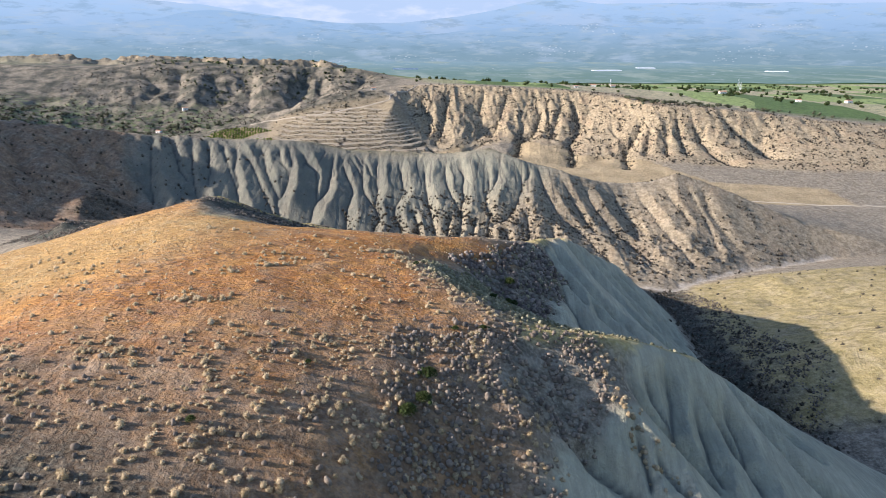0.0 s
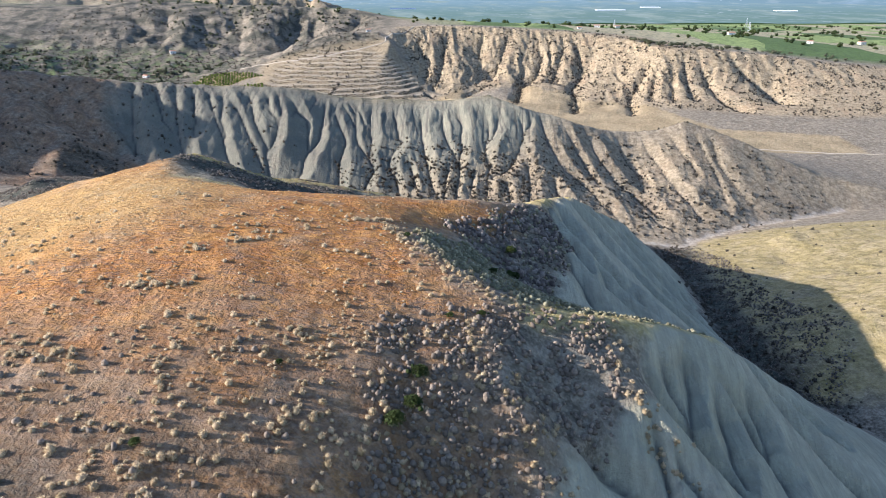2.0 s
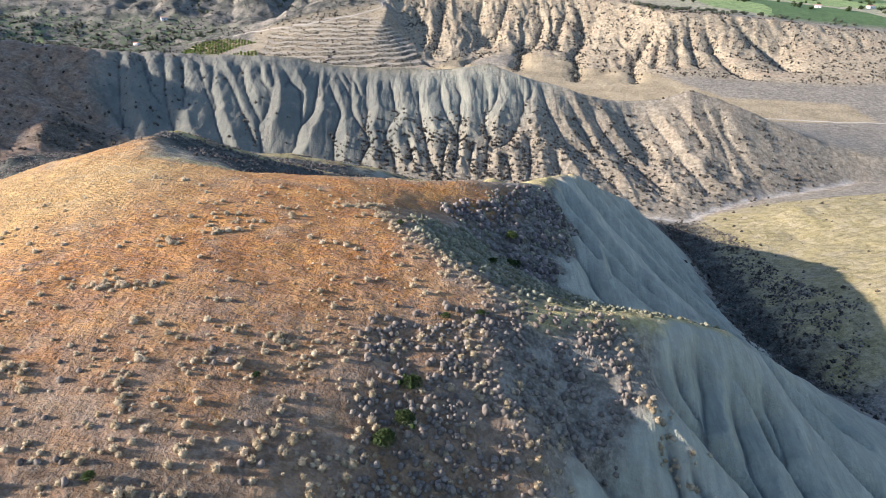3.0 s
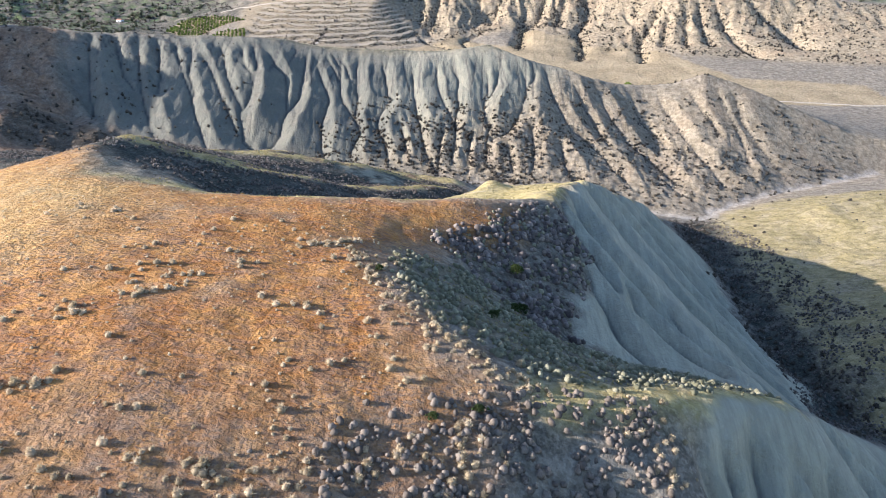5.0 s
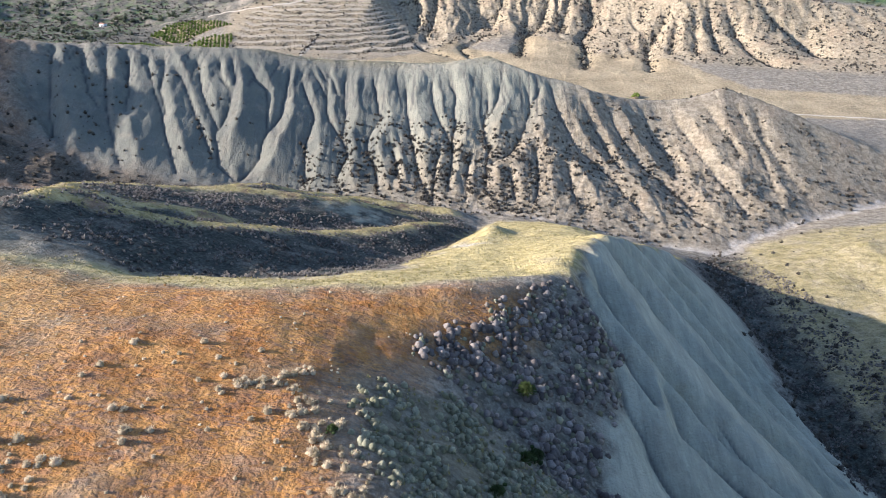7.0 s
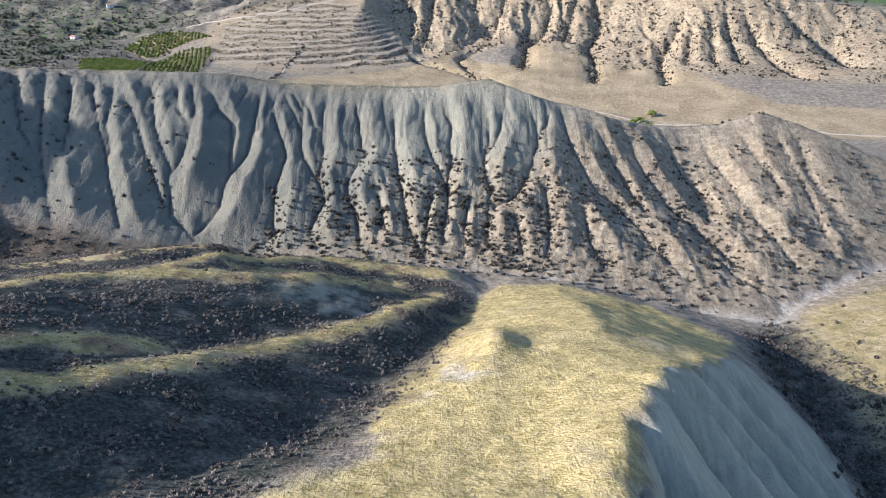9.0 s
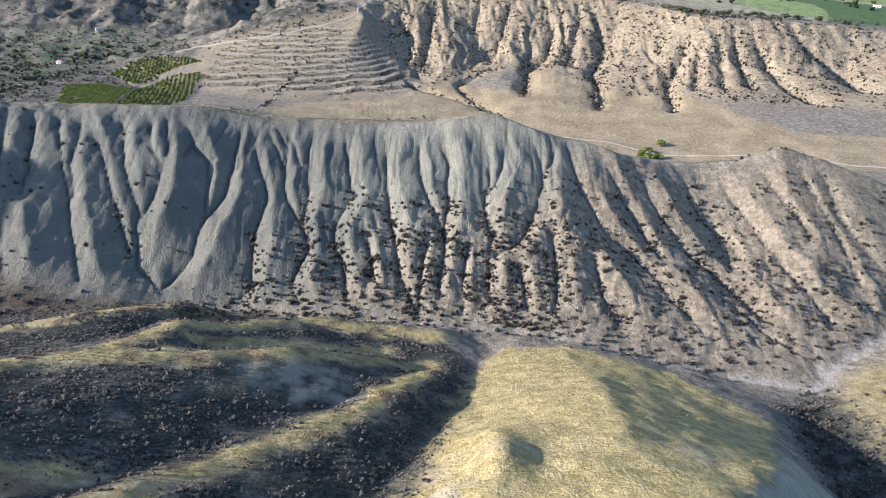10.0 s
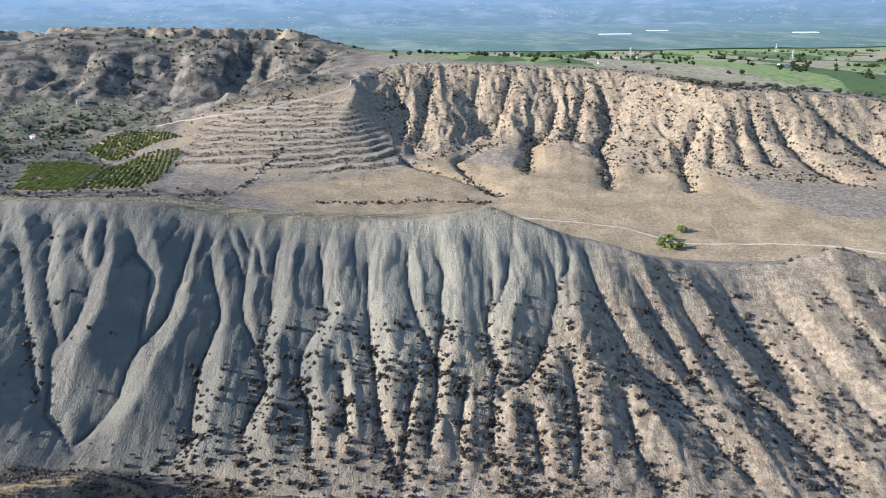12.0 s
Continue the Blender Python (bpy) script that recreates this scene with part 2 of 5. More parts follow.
def grain(x, y, seed=0):
    """Smooth noise, -1 to 1, with a period of about 1."""
    x, y = np.broadcast_arrays(np.asarray(x, float), np.asarray(y, float))
    ix, iy = np.floor(x), np.floor(y)
    fx, fy = x - ix, y - iy
    out = 0
    for dx in (0, 1):
        for dy in (0, 1):
            ang = lattice(ix + dx, iy + dy, seed) * 2 * math.pi
            u, v = fx - dx, fy - dy
            w = (1 - np.abs(u)) ** 2 * (1 + 2 * np.abs(u)) * (1 - np.abs(v)) ** 2 * (1 + 2 * np.abs(v))
            out = out + w * (np.cos(ang) * u + np.sin(ang) * v)
    return out * 1.6


def rough(x, y, size, octaves=4, seed=0):
    out, amp = 0, 1.0
    for o in range(octaves):
        out = out + amp * grain(x / size + 17.3 * o, y / size - 9.1 * o, seed + o)
        size, amp = size / 2.1, amp * 0.5
    return out


def away(x, y, line, reach):
    """Distance to a line in plan (no more than reach) and how far along it (0 to 1) the nearest place lies."""
    p = np.array(line, float)[:, :2]
    seg = np.hypot(*(p[1:] - p[:-1]).T)
    along = np.concatenate([[0], np.cumsum(seg)]) / seg.sum()
    d, s = np.full(x.shape, float(reach)), np.zeros(x.shape)
    near = np.nonzero((x > p[:, 0].min() - reach) & (x < p[:, 0].max() + reach) & (y > p[:, 1].min() - reach) & (y < p[:, 1].max() + reach))
    xn, yn = x[near], y[near]
    dn, sn = d[near], s[near]
    for a, b, u, v in zip(p[:-1], p[1:], along[:-1], along[1:]):
        e = b - a
        k = np.clip(((xn - a[0]) * e[0] + (yn - a[1]) * e[1]) / max(e @ e, 1e-9), 0, 1)
        q = np.hypot(xn - a[0] - k * e[0], yn - a[1] - k * e[1])
        better = q < dn
        dn, sn = np.where(better, q, dn), np.where(better, u + (v - u) * k, sn)
    d[near], s[near] = dn, sn
    return d, s


def within(x, y, corners, soft):
    """1 inside the outline, 0 outside, with a soft edge."""
    p = np.array(corners, float)
    d, _ = away(x, y, list(p) + [p[0]], soft + 1)
    odd = np.zeros(x.shape, bool)
    for a, b in zip(p, np.roll(p, -1, 0)):
        if a[1] != b[1]:
            odd ^= ((a[1] > y) != (b[1] > y)) & (x < (b[0] - a[0]) * (y - a[1]) / (b[1] - a[1]) + a[0])
    return np.clip(0.5 + 0.5 * np.where(odd, d, -d) / soft, 0, 1)


# Gullies in plan: (places), depth, half width.
FACE_GULLIES = []
gully(FACE_GULLIES, 8, 12, (-164, 603), (-156, 589), (-152, 576), (-148, 564), (-140, 549), (-134, 538), (-133, 535), (-132, 528), (-129, 517), (-128, 512), (-118, 505), (-113, 499))
gully(FACE_GULLIES, 8, 12, (-149, 603), (-142, 590), (-138, 576), (-130, 564), (-128, 554), (-129, 545), (-132, 536))
gully(FACE_GULLIES, 4, 12, (-139, 603), (-133, 590), (-129, 577), (-128, 564), (-128, 555))
gully(FACE_GULLIES, 8, 12, (-127, 598), (-117, 581), (-108, 572), (-106, 560), (-104, 547), (-102, 540), (-104, 532), (-105, 521), (-110, 510), (-114, 501))
gully(FACE_GULLIES, 8, 12, (-98, 605), (-96, 583), (-96, 567), (-96, 553), (-100, 542), (-102, 539))
gully(FACE_GULLIES, 8, 12, (-88, 605), (-88, 592), (-83, 576), (-78, 565), (-75, 554), (-76, 543), (-78, 534), (-77, 523), (-76, 512), (-74, 507), (-78, 502))
gully(FACE_GULLIES, 4, 12, (-82, 604), (-77, 591), (-70, 578), (-68, 566))
gully(FACE_GULLIES, 8, 12, (-72, 607), (-70, 595), (-69, 578), (-68, 566), (-65, 555), (-57, 542), (-53, 535), (-51, 526), (-54, 517), (-56, 506), (-51, 496))
gully(FACE_GULLIES, 8, 12, (-58, 609), (-59, 593), (-57, 576), (-55, 561), (-55, 550), (-56, 543))
gully(FACE_GULLIES, 2.5, 12, (-79, 610), (-74, 599), (-70, 592))
gully(FACE_GULLIES, 4, 12, (-41, 611), (-38, 590), (-34, 567), (-31, 560))
gully(FACE_GULLIES, 8, 12, (-18, 608), (-16, 590), (-15, 567), (-13, 550), (-11, 538), (-8, 526), (-6, 512), (-2, 502), (2, 492))
gully(FACE_GULLIES, 8, 12, (-31, 560), (-37, 548), (-40, 538), (-38, 528), (-34, 521), (-30, 500))
gully(FACE_GULLIES, 8, 12, (2, 600), (2, 582), (3, 570), (8, 553), (13, 543), (15, 534), (14, 522), (12, 511), (12, 501))
gully(FACE_GULLIES, 8, 12, (13, 606), (15, 592), (18, 580), (17, 568), (17, 556), (15, 541), (15, 534))
gully(FACE_GULLIES, 8, 12, (38, 599), (40, 580), (39, 569), (36, 558), (36, 548), (39, 538), (36, 523), (35, 512), (35, 500))
gully(FACE_GULLIES, 4, 12, (50, 596), (47, 581), (42, 569), (38, 562))
gully(FACE_GULLIES, 8, 12, (66, 598), (68, 586), (68, 575), (64, 561), (60, 550), (54, 539), (46, 531), (39, 526))
gully(FACE_GULLIES, 2.5, 12, (78, 597), (74, 586), (68, 577))
gully(FACE_GULLIES, 4, 12, (68, 541), (69, 528), (68, 516), (66, 504), (63, 494))
gully(FACE_GULLIES, 8, 12, (85, 599), (86, 584), (91, 568), (95, 555), (98, 547), (106, 544), (111, 535), (118, 522), (122, 509), (128, 498))
gully(FACE_GULLIES, 4, 12, (105, 594), (110, 577), (116, 562), (120, 549), (124, 539))
gully(FACE_GULLIES, 8, 12, (121, 600), (126, 586), (130, 570), (136, 558), (141, 545), (149, 536), (154, 525), (158, 515), (164, 502))
gully(FACE_GULLIES, 4, 12, (153, 601), (153, 584), (157, 574), (166, 563), (169, 548))
gully(FACE_GULLIES, 4, 12, (195, 607), (200, 591), (202, 579), (207, 568), (209, 558))
gully(FACE_GULLIES, 4, 12, (89, 529), (88, 509), (90, 500), (93, 489))
gully(FACE_GULLIES, 4, 12, (-74, 608), (-66, 592), (-62, 579))
gully(FACE_GULLIES, 2.5, 12, (-23, 535), (-21, 521), (-19, 508))
gully(FACE_GULLIES, 4, 12, (8, 536), (4, 522), (3, 508), (3, 494))
gully(FACE_GULLIES, 4, 12, (28, 537), (25, 523), (23, 510), (22, 495))
gully(FACE_GULLIES, 2.5, 12, (49, 524), (51, 511), (52, 496))
gully(FACE_GULLIES, 8, 12, (-173, 588), (-158, 564), (-147, 543), (-138, 527), (-132, 516))
gully(FACE_GULLIES, 8, 12, (-250, 588), (-243, 566), (-234, 536), (-222, 508))
gully(FACE_GULLIES, 8, 12, (-222, 600), (-214, 577), (-203, 545), (-188, 512), (-178, 494))
gully(FACE_GULLIES, 8, 12, (-198, 604), (-187, 580), (-172, 550), (-158, 518), (-148, 498))
gully(FACE_GULLIES, 8, 12, (-236, 594), (-228, 575), (-216, 552), (-206, 540))
gully(FACE_GULLIES, 8, 12, (-208, 602), (-201, 582), (-194, 560), (-190, 540))
gully(FACE_GULLIES, 8, 12, (-184, 604), (-178, 584), (-174, 562), (-166, 542))
gully(FACE_GULLIES, 8, 12, (232, 605), (232, 575), (240, 545), (250, 520))
gully(FACE_GULLIES, 8, 12, (172, 608), (180, 575), (188, 540), (196, 505))
gully(FACE_GULLIES, 4, 12, (150, 515), (160, 495), (172, 476))
gully(FACE_GULLIES, 8, 12, (216, 610), (222, 585), (226, 560), (224, 530))
SPUR_GULLIES = []
gully(SPUR_GULLIES, 4.5, 6.5, (54, 310), (60, 302), (66, 293), (71, 281), (77, 267), (84, 252), (94, 236))
gully(SPUR_GULLIES, 4.5, 6.5, (46, 292), (50, 280), (52, 266), (57, 255), (64, 246), (72, 232), (80, 220))
gully(SPUR_GULLIES, 4.5, 7, (64, 318), (76, 308), (82, 298), (89, 286), (98, 270), (108, 250))
gully(SPUR_GULLIES, 5, 7.5, (74, 332), (88, 316), (98, 302), (108, 286), (118, 264))
gully(SPUR_GULLIES, 5, 8, (86, 346), (102, 330), (114, 312), (124, 288))
gully(SPUR_GULLIES, 3, 5, (72, 270), (80, 262), (88, 252), (97, 242), (106, 228))
gully(SPUR_GULLIES, 2, 4, (44, 240), (46, 226), (49, 216), (54, 208))
gully(SPUR_GULLIES, 2.6, 4.5, (56, 240), (60, 228), (66, 221), (76, 212))
gully(SPUR_GULLIES, 2.6, 4.5, (70, 246), (74, 234), (80, 224), (90, 214))
gully(SPUR_GULLIES, 2.2, 4, (42, 270), (44, 258), (48, 246), (52, 234))
gully(SPUR_GULLIES, 3.2, 4.6, (48, 159), (50, 154), (53, 152), (57, 150), (60, 146), (66, 139))
gully(SPUR_GULLIES, 1.8, 3, (54, 164), (55, 158), (58, 152))
gully(SPUR_GULLIES, 2.2, 3.2, (61, 170), (61, 162), (58, 150))
gully(SPUR_GULLIES, 2.4, 3.6, (68, 164), (68, 157), (68, 150), (68, 141))
gully(SPUR_GULLIES, 3.4, 4.8, (71, 169), (77, 164), (79, 156), (82, 150), (82, 144))
gully(SPUR_GULLIES, 2.2, 3.6, (80, 172), (81, 165), (80, 155))
gully(SPUR_GULLIES, 1.6, 3, (45, 141), (46, 134), (46, 127))
gully(SPUR_GULLIES, 2.0, 3.4, (49, 137), (51, 132), (54, 127))
gully(SPUR_GULLIES, 2.2, 4, (29, 131), (36, 129), (43, 126))
gully(SPUR_GULLIES, 2.6, 5, (87, 187), (95, 173), (103, 163), (116, 150))
gully(SPUR_GULLIES, 2, 4, (92, 190), (100, 184), (112, 176))
gully(SPUR_GULLIES, 3.0, 5, (66, 139), (72, 130), (80, 120), (96, 104))
gully(SPUR_GULLIES, 3.0, 5, (82, 144), (88, 136), (98, 124))
gully(SPUR_GULLIES, 2, 4, (46, 127), (50, 116), (58, 102))
gully(SPUR_GULLIES, 2.4, 4.4, (54, 127), (62, 114), (74, 98))
RED_GULLIES = []
gully(RED_GULLIES, 9, 15, (-318, 566), (-301, 547), (-283, 525), (-261, 519), (-243, 512), (-222, 496))
gully(RED_GULLIES, 7, 11, (-266, 582), (-262, 565), (-250, 543), (-230, 521), (-212, 506))
gully(RED_GULLIES, 5, 10, (-300, 574), (-285, 556), (-268, 540), (-256, 524))
gully(RED_GULLIES, 9, 16, (-352, 556), (-336, 530), (-318, 508), (-300, 492), (-270, 470))
gully(RED_GULLIES, 7, 13, (-330, 500), (-308, 482), (-290, 464), (-262, 448))
gully(RED_GULLIES, 9, 18, (-380, 552), (-366, 520), (-350, 490), (-320, 458))
CREST_FLUTES = []
for k in range(46):
    jx = -250 + 7.6 * k + 2.4 * math.sin(k * 2.3)
    jl = 26 + 12 * math.sin(k * 1.7) ** 2
    CREST_FLUTES.append(([(jx, 611), (jx + 1.5 * math.sin(k * 3.1), 600), (jx + 4 * math.sin(k * 1.3), 600 - jl)], 1.1 + 0.9 * math.sin(k * 0.9) ** 2, 3.8))
SCARP_GULLIES = []
gully(SCARP_GULLIES, 7, 16, (-41, 1155), (-22, 1088), (-15, 1042))
gully(SCARP_GULLIES, 4, 9, (70, 1035), (33, 987), (51, 930), (64, 890))
gully(SCARP_GULLIES, 9, 18, (110, 1180), (94, 1118), (73, 1063))
gully(SCARP_GULLIES, 9, 18, (148, 1176), (158, 1119), (145, 1077), (117, 1032), (102, 937))
gully(SCARP_GULLIES, 6, 13, (172, 1160), (170, 1093), (153, 1027))
gully(SCARP_GULLIES, 8, 14, (203, 1165), (175, 1081), (159, 1028))
gully(SCARP_GULLIES, 6, 12, (213, 1165), (217, 1098), (204, 1050))
gully(SCARP_GULLIES, 4, 10, (204, 1030), (180, 960), (172, 909))
gully(SCARP_GULLIES, 8, 14, (306, 1045), (271, 990), (253, 950))
gully(SCARP_GULLIES, 5, 9, (313, 1030), (280, 939))
gully(SCARP_GULLIES, 5, 9, (336, 1040), (308, 930))
gully(SCARP_GULLIES, 6, 12, (351, 1045), (340, 929))
gully(SCARP_GULLIES, 7, 14, (372, 1045), (378, 941), (400, 890))
gully(SCARP_GULLIES, 8, 16, (414, 1045), (451, 983), (470, 920))
gully(SCARP_GULLIES, 8, 16, (7, 1170), (0, 1078), (-8, 1026))
gully(SCARP_GULLIES, 6, 12, (70, 1175), (57, 1123))
gully(SCARP_GULLIES, 5, 10, (124, 1075), (112, 1030), (104, 980), (100, 945))
gully(SCARP_GULLIES, 5, 11, (222, 1090), (189, 1022), (188, 975), (184, 943), (168, 892))
gully(SCARP_GULLIES, 6, 10, (-30, 1010), (-10, 973), (30, 945), (65, 914), (72, 880))
gully(SCARP_GULLIES, 6, 11, (262, 1010), (258, 960), (252, 920), (240, 880))
UPLAND_GULLIES = []
gully(UPLAND_GULLIES, 16, 34, (-465, 1430), (-422, 1269), (-420, 1215))
gully(UPLAND_GULLIES, 16, 36, (-286, 1450), (-265, 1280), (-280, 1190))
gully(UPLAND_GULLIES, 12, 28, (-385, 1430), (-354, 1264), (-328, 1185))
gully(UPLAND_GULLIES, 16, 34, (-542, 1450), (-490, 1294), (-480, 1220))
gully(UPLAND_GULLIES, 14, 30, (-600, 1400), (-533, 1316), (-524, 1233))
gully(UPLAND_GULLIES, 12, 26, (-247, 1440), (-232, 1316), (-220, 1240))
gully(UPLAND_GULLIES, 12, 26, (-150, 1420), (-160, 1330), (-180, 1250))


def ribs(x, y):
    """Knife-edged ribs midway between the gullies of the clay face."""
    wx, wy = x + 0.7 * rough(x, y, 14, 3, 3), y + 0.7 * rough(x, y, 14, 3, 9)
    east = np.clip((x + 20) / 90, 0, 1)
    far = np.clip((x - 80) / 50, 0, 1)
    sunny, shady = 0.50 - 0.14 * east, 0.31 - 0.07 * east - 0.05 * far
    rise, notch = 8.5 - 4.0 * far, np.zeros(x.shape)
    for line, depth, half in FACE_GULLIES:
        d, s = away(wx, wy, line, 22)
        head = 0.12 * max(0.0, 8 - depth) + 1.0 * np.clip(1 - 6 * s, 0, 1)
        q = np.array(sorted(line, key=lambda p: p[1]), float)
        side = np.clip((wx - np.interp(wy, q[:, 1], q[:, 0])) / 2.5, -1, 1)
        steep = 0.5 * (sunny + shady) + 0.5 * (sunny - shady) * side
        rise = np.minimum(rise, head + steep * d)
        notch = np.maximum(notch, 0.7 * np.clip(1 - d / 1.2, 0, 1) * np.clip(s * 4, 0, 1))
    rise = rise * np.clip((616 - y) / 30, 0.12, 1) * np.clip((y - 482) / 26, 0.25, 1)
    small = np.full(x.shape, 1.3)
    for line, depth, half in CREST_FLUTES:
        d, s = away(wx, wy, line, 6)
        small = np.minimum(small, 0.36 * d + 1.3 * np.clip(2.5 * s - 1.4, 0, 1))
    return rise - 2.6 + 1.2 * far - notch + 0.3 * (small - 0.8) * np.clip((y - 560) / 30, 0, 1)


def spur_ribs(x, y):
    """Rounded ribs between the gullies of the clay spurs."""
    wx, wy = x + 1.2 * rough(x, y, 14, 3, 3), y + 1.2 * rough(x, y, 14, 3, 9)
    rise = np.full(x.shape, 6.4)
    for line, depth, half in SPUR_GULLIES:
        d, s = away(wx, wy, line, 12)
        head = 0.55 * max(0.0, 5 - depth) + 3.0 * np.clip(1 - 4 * s, 0, 1) + 2.0 * np.clip(5 * s - 4, 0, 1)
        rise = np.minimum(rise, head + 0.95 * d * (1.1 - 0.025 * d))
    return rise - 5.8


def height(x, y):
    """Height of the ground at any place in plan."""
    wx, wy = x + 1.2 * rough(x, y, 14, 3, 3), y + 1.2 * rough(x, y, 14, 3, 9)
    z = grid_read(RELIEF, x, y)
    dome = grid_read(SMOOTH, x, y)
    onhill = within(x, y, HILL_TOP, 16)
    z = z + (dome - z) * onhill
    cut, lift = np.zeros(x.shape), np.zeros(x.shape)
    for line, depth, half in RED_GULLIES + SCARP_GULLIES + UPLAND_GULLIES:
        near, far = (1.0, 0.9) if line[0][1] > 800 else (0.9, 1.0)
        d, s = away(wx, wy, line, half * 2.1)
        k = np.clip(1 - d / (half * (near + far * s)), 0, 1)
        taper = np.clip(s * 4, 0.1, 1) * np.clip((1 - s) * 7, 0, 1)
        notch = min(0.9, 0.22 * depth) * np.clip(1 - d / 1.7, 0, 1) * np.clip(s * 4, 0, 1) * np.clip((1 - s) * 6, 0, 1)
        depth = depth * (1.5 if line[0][1] > 800 and line[0][0] > -80 else 1.0)
        cut = np.maximum(cut, depth * taper * k + notch)
        lift = np.maximum(lift, 0.33 * depth * taper * np.clip(2 * k, 0, 1))
    cut = cut - lift
    z = z - cut
    knoll = np.exp(-((x - 25) / 5.0) ** 2 - ((y - 349) / 10.0) ** 2)
    z = z + 2.3 * knoll - 0.9 * np.exp(-((x - 36) / 6.0) ** 2 - ((y - 347) / 9.0) ** 2)
    def only(mask, detail):
        """Detail worked out only where its mask is above nought."""
        at = np.nonzero(mask > 0.001)
        out = np.zeros(x.shape)
        if len(at[0]):
            out[at] = mask[at] * detail(x[at], y[at], z[at])
        return out
    face = within(x, y, FACE, 14)
    z = z + only(face, lambda p, q, h: ribs(p, q))
    low = face * np.clip((x + 60) / 120, 0, 1) * np.clip((585 - y) / 50, 0, 1)
    z = z + only(face, lambda p, q, h: 0.16 * rough(p, q * 0.16, 6.0, 3, 21) - 0.25 * np.abs(grain(p / 3.1, q / 26, 5)) - 0.45 * (1 - np.abs(grain((p + 2 * grain(p / 9, q / 22, 6)) / 6.5, q / 34, 7)) * 3).clip(0, 1) ** 1.5)
    z = z - only(low, lambda p, q, h: 0.6 * (1 - np.abs(grain((p - 0.35 * q) / 9, q / 60, 15)) * 2.2).clip(0, 1) ** 2)
    z = z + only(low, lambda p, q, h: 0.4 * rough(p + 0.3 * q, q * 0.6, 6.0, 4, 23))
    z = z + only(within(x, y, SPUR, 8), lambda p, q, h: spur_ribs(p, q))
    z = z + only(within(x, y, SPUR, 8), lambda p, q, h: 0.3 * rough(q + 0.7 * p, (p - q) * 0.2, 5.0, 3, 31))
    steep = np.clip((grid_read(STEEP, x, y) - 0.14) * 4, 0, 1) * np.clip((y - 930) / 60, 0, 1) * (1 - within(x, y, CONE, 14))
    cliff = np.clip((x + 90) / 50, 0, 1)
    z = z + only(steep * cliff, lambda p, q, h: 1.1 - 4.0 * np.abs(rough(p + 6 * grain(p / 40, q / 40, 8), q * 0.3, 17, 4, 43)))
    z = z + only(steep * (1 - cliff), lambda p, q, h: 6 - 15 * np.abs(rough(p + 0.3 * q, q * 0.5, 90, 5, 41)))

    def treads(p, q, h):
        step = (h + 1.2 * rough(p, q, 30, 2, 47)) / 4.2
        tread = step - np.floor(step)
        return 3.2 * (np.clip((tread - 0.7) / 0.3, 0, 1) - tread)
    z = z + only(within(x, y, TERRACED, 10), treads)
    red = np.clip((-x - 150) / 60, 0, 1) * np.clip((y - 440) / 30, 0, 1) * np.clip((640 - y) / 30, 0, 1)
    z = z + only(red, lambda p, q, h: 2.4 * rough(p + 0.6 * q, (q - p) * 0.35, 22, 4, 51))
    z = z + 0.5 * rough(x, y, 18, 2, 61) * (1 - 0.8 * onhill)
    z = z + only(1.0 * (y < 480), lambda p, q, h: 0.07 * rough(p, q, 2.4, 2, 65) + 0.3 * rough(p, q, 10, 2, 67))
    far = np.clip((y - 1700) / 900, 0, 1)
    west = np.clip((-120 - x) / 250, 0, 1)
    hills = only(west * np.exp(-((y - 2230 - 0.1 * x) / 230) ** 2), lambda p, q, h: 75 + 75 * (1 - np.abs(rough(p, q, 200, 5, 73)) * 1.6))
    z = z * (1 - far) + far * 6 + 0.45 * hills
    return z


CONE = [(-270, 1075), (-185, 1118), (-85, 1125), (-60, 1100), (-30, 1040), (-8, 960), (-80, 915), (-250, 925), (-290, 1010)]
TERRACED = [(-240, 1050), (-180, 1090), (-100, 1078), (-50, 1050), (-14, 975), (-40, 950), (-100, 936), (-240, 940)]
HILL_TOP = [(-260, 40), (-20, 40), (-20, 110), (-4, 150), (-2, 178), (-14, 215), (-40, 226), (-88, 236), (-120, 250), (-220, 280)]
FACE = [(-262, 588), (-185, 604), (-100, 612), (40, 614), (250, 604), (240, 510), (160, 470), (60, 486), (-70, 498), (-140, 494), (-215, 502), (-255, 540)]
SPUR = [(34, 262), (46, 238), (34, 200), (60, 176), (20, 152), (10, 128), (30, 90), (130, 100), (150, 190), (130, 300), (140, 420), (96, 356), (58, 310)]
RELIEF = slopes_between(HILL + RIM + RAVINES + BASIN + STREAM + CREST + VALLEY + SCARP + UPLAND)
SMOOTH = blurred(RELIEF, 4.0)
RELIEF = blurred(RELIEF, 0.6)
STEEP = np.hypot(*np.gradient(blurred(RELIEF, 4.0), CELL))
# -- end of relief --


SHEET_ROWS = [(-105, 60, 6.0), (60, 320, 1.05), (320, 472, 1.25), (472, 622, 0.72), (622, 700, 2.0), (700, 1250, 3.4), (1250, 1800, 6.0), (1800, 2560, 16.0), (2560, 4600, 60.0)]
SHEET_COLUMNS = 701
SHEET_FAN = 0.6 * np.linspace(-1, 1, SHEET_COLUMNS) + 0.4 * np.linspace(-1, 1, SHEET_COLUMNS) ** 3


def sheet_half(y):
    return np.where(y < 60, 190.0, 190 + (y - 60) * 0.74)


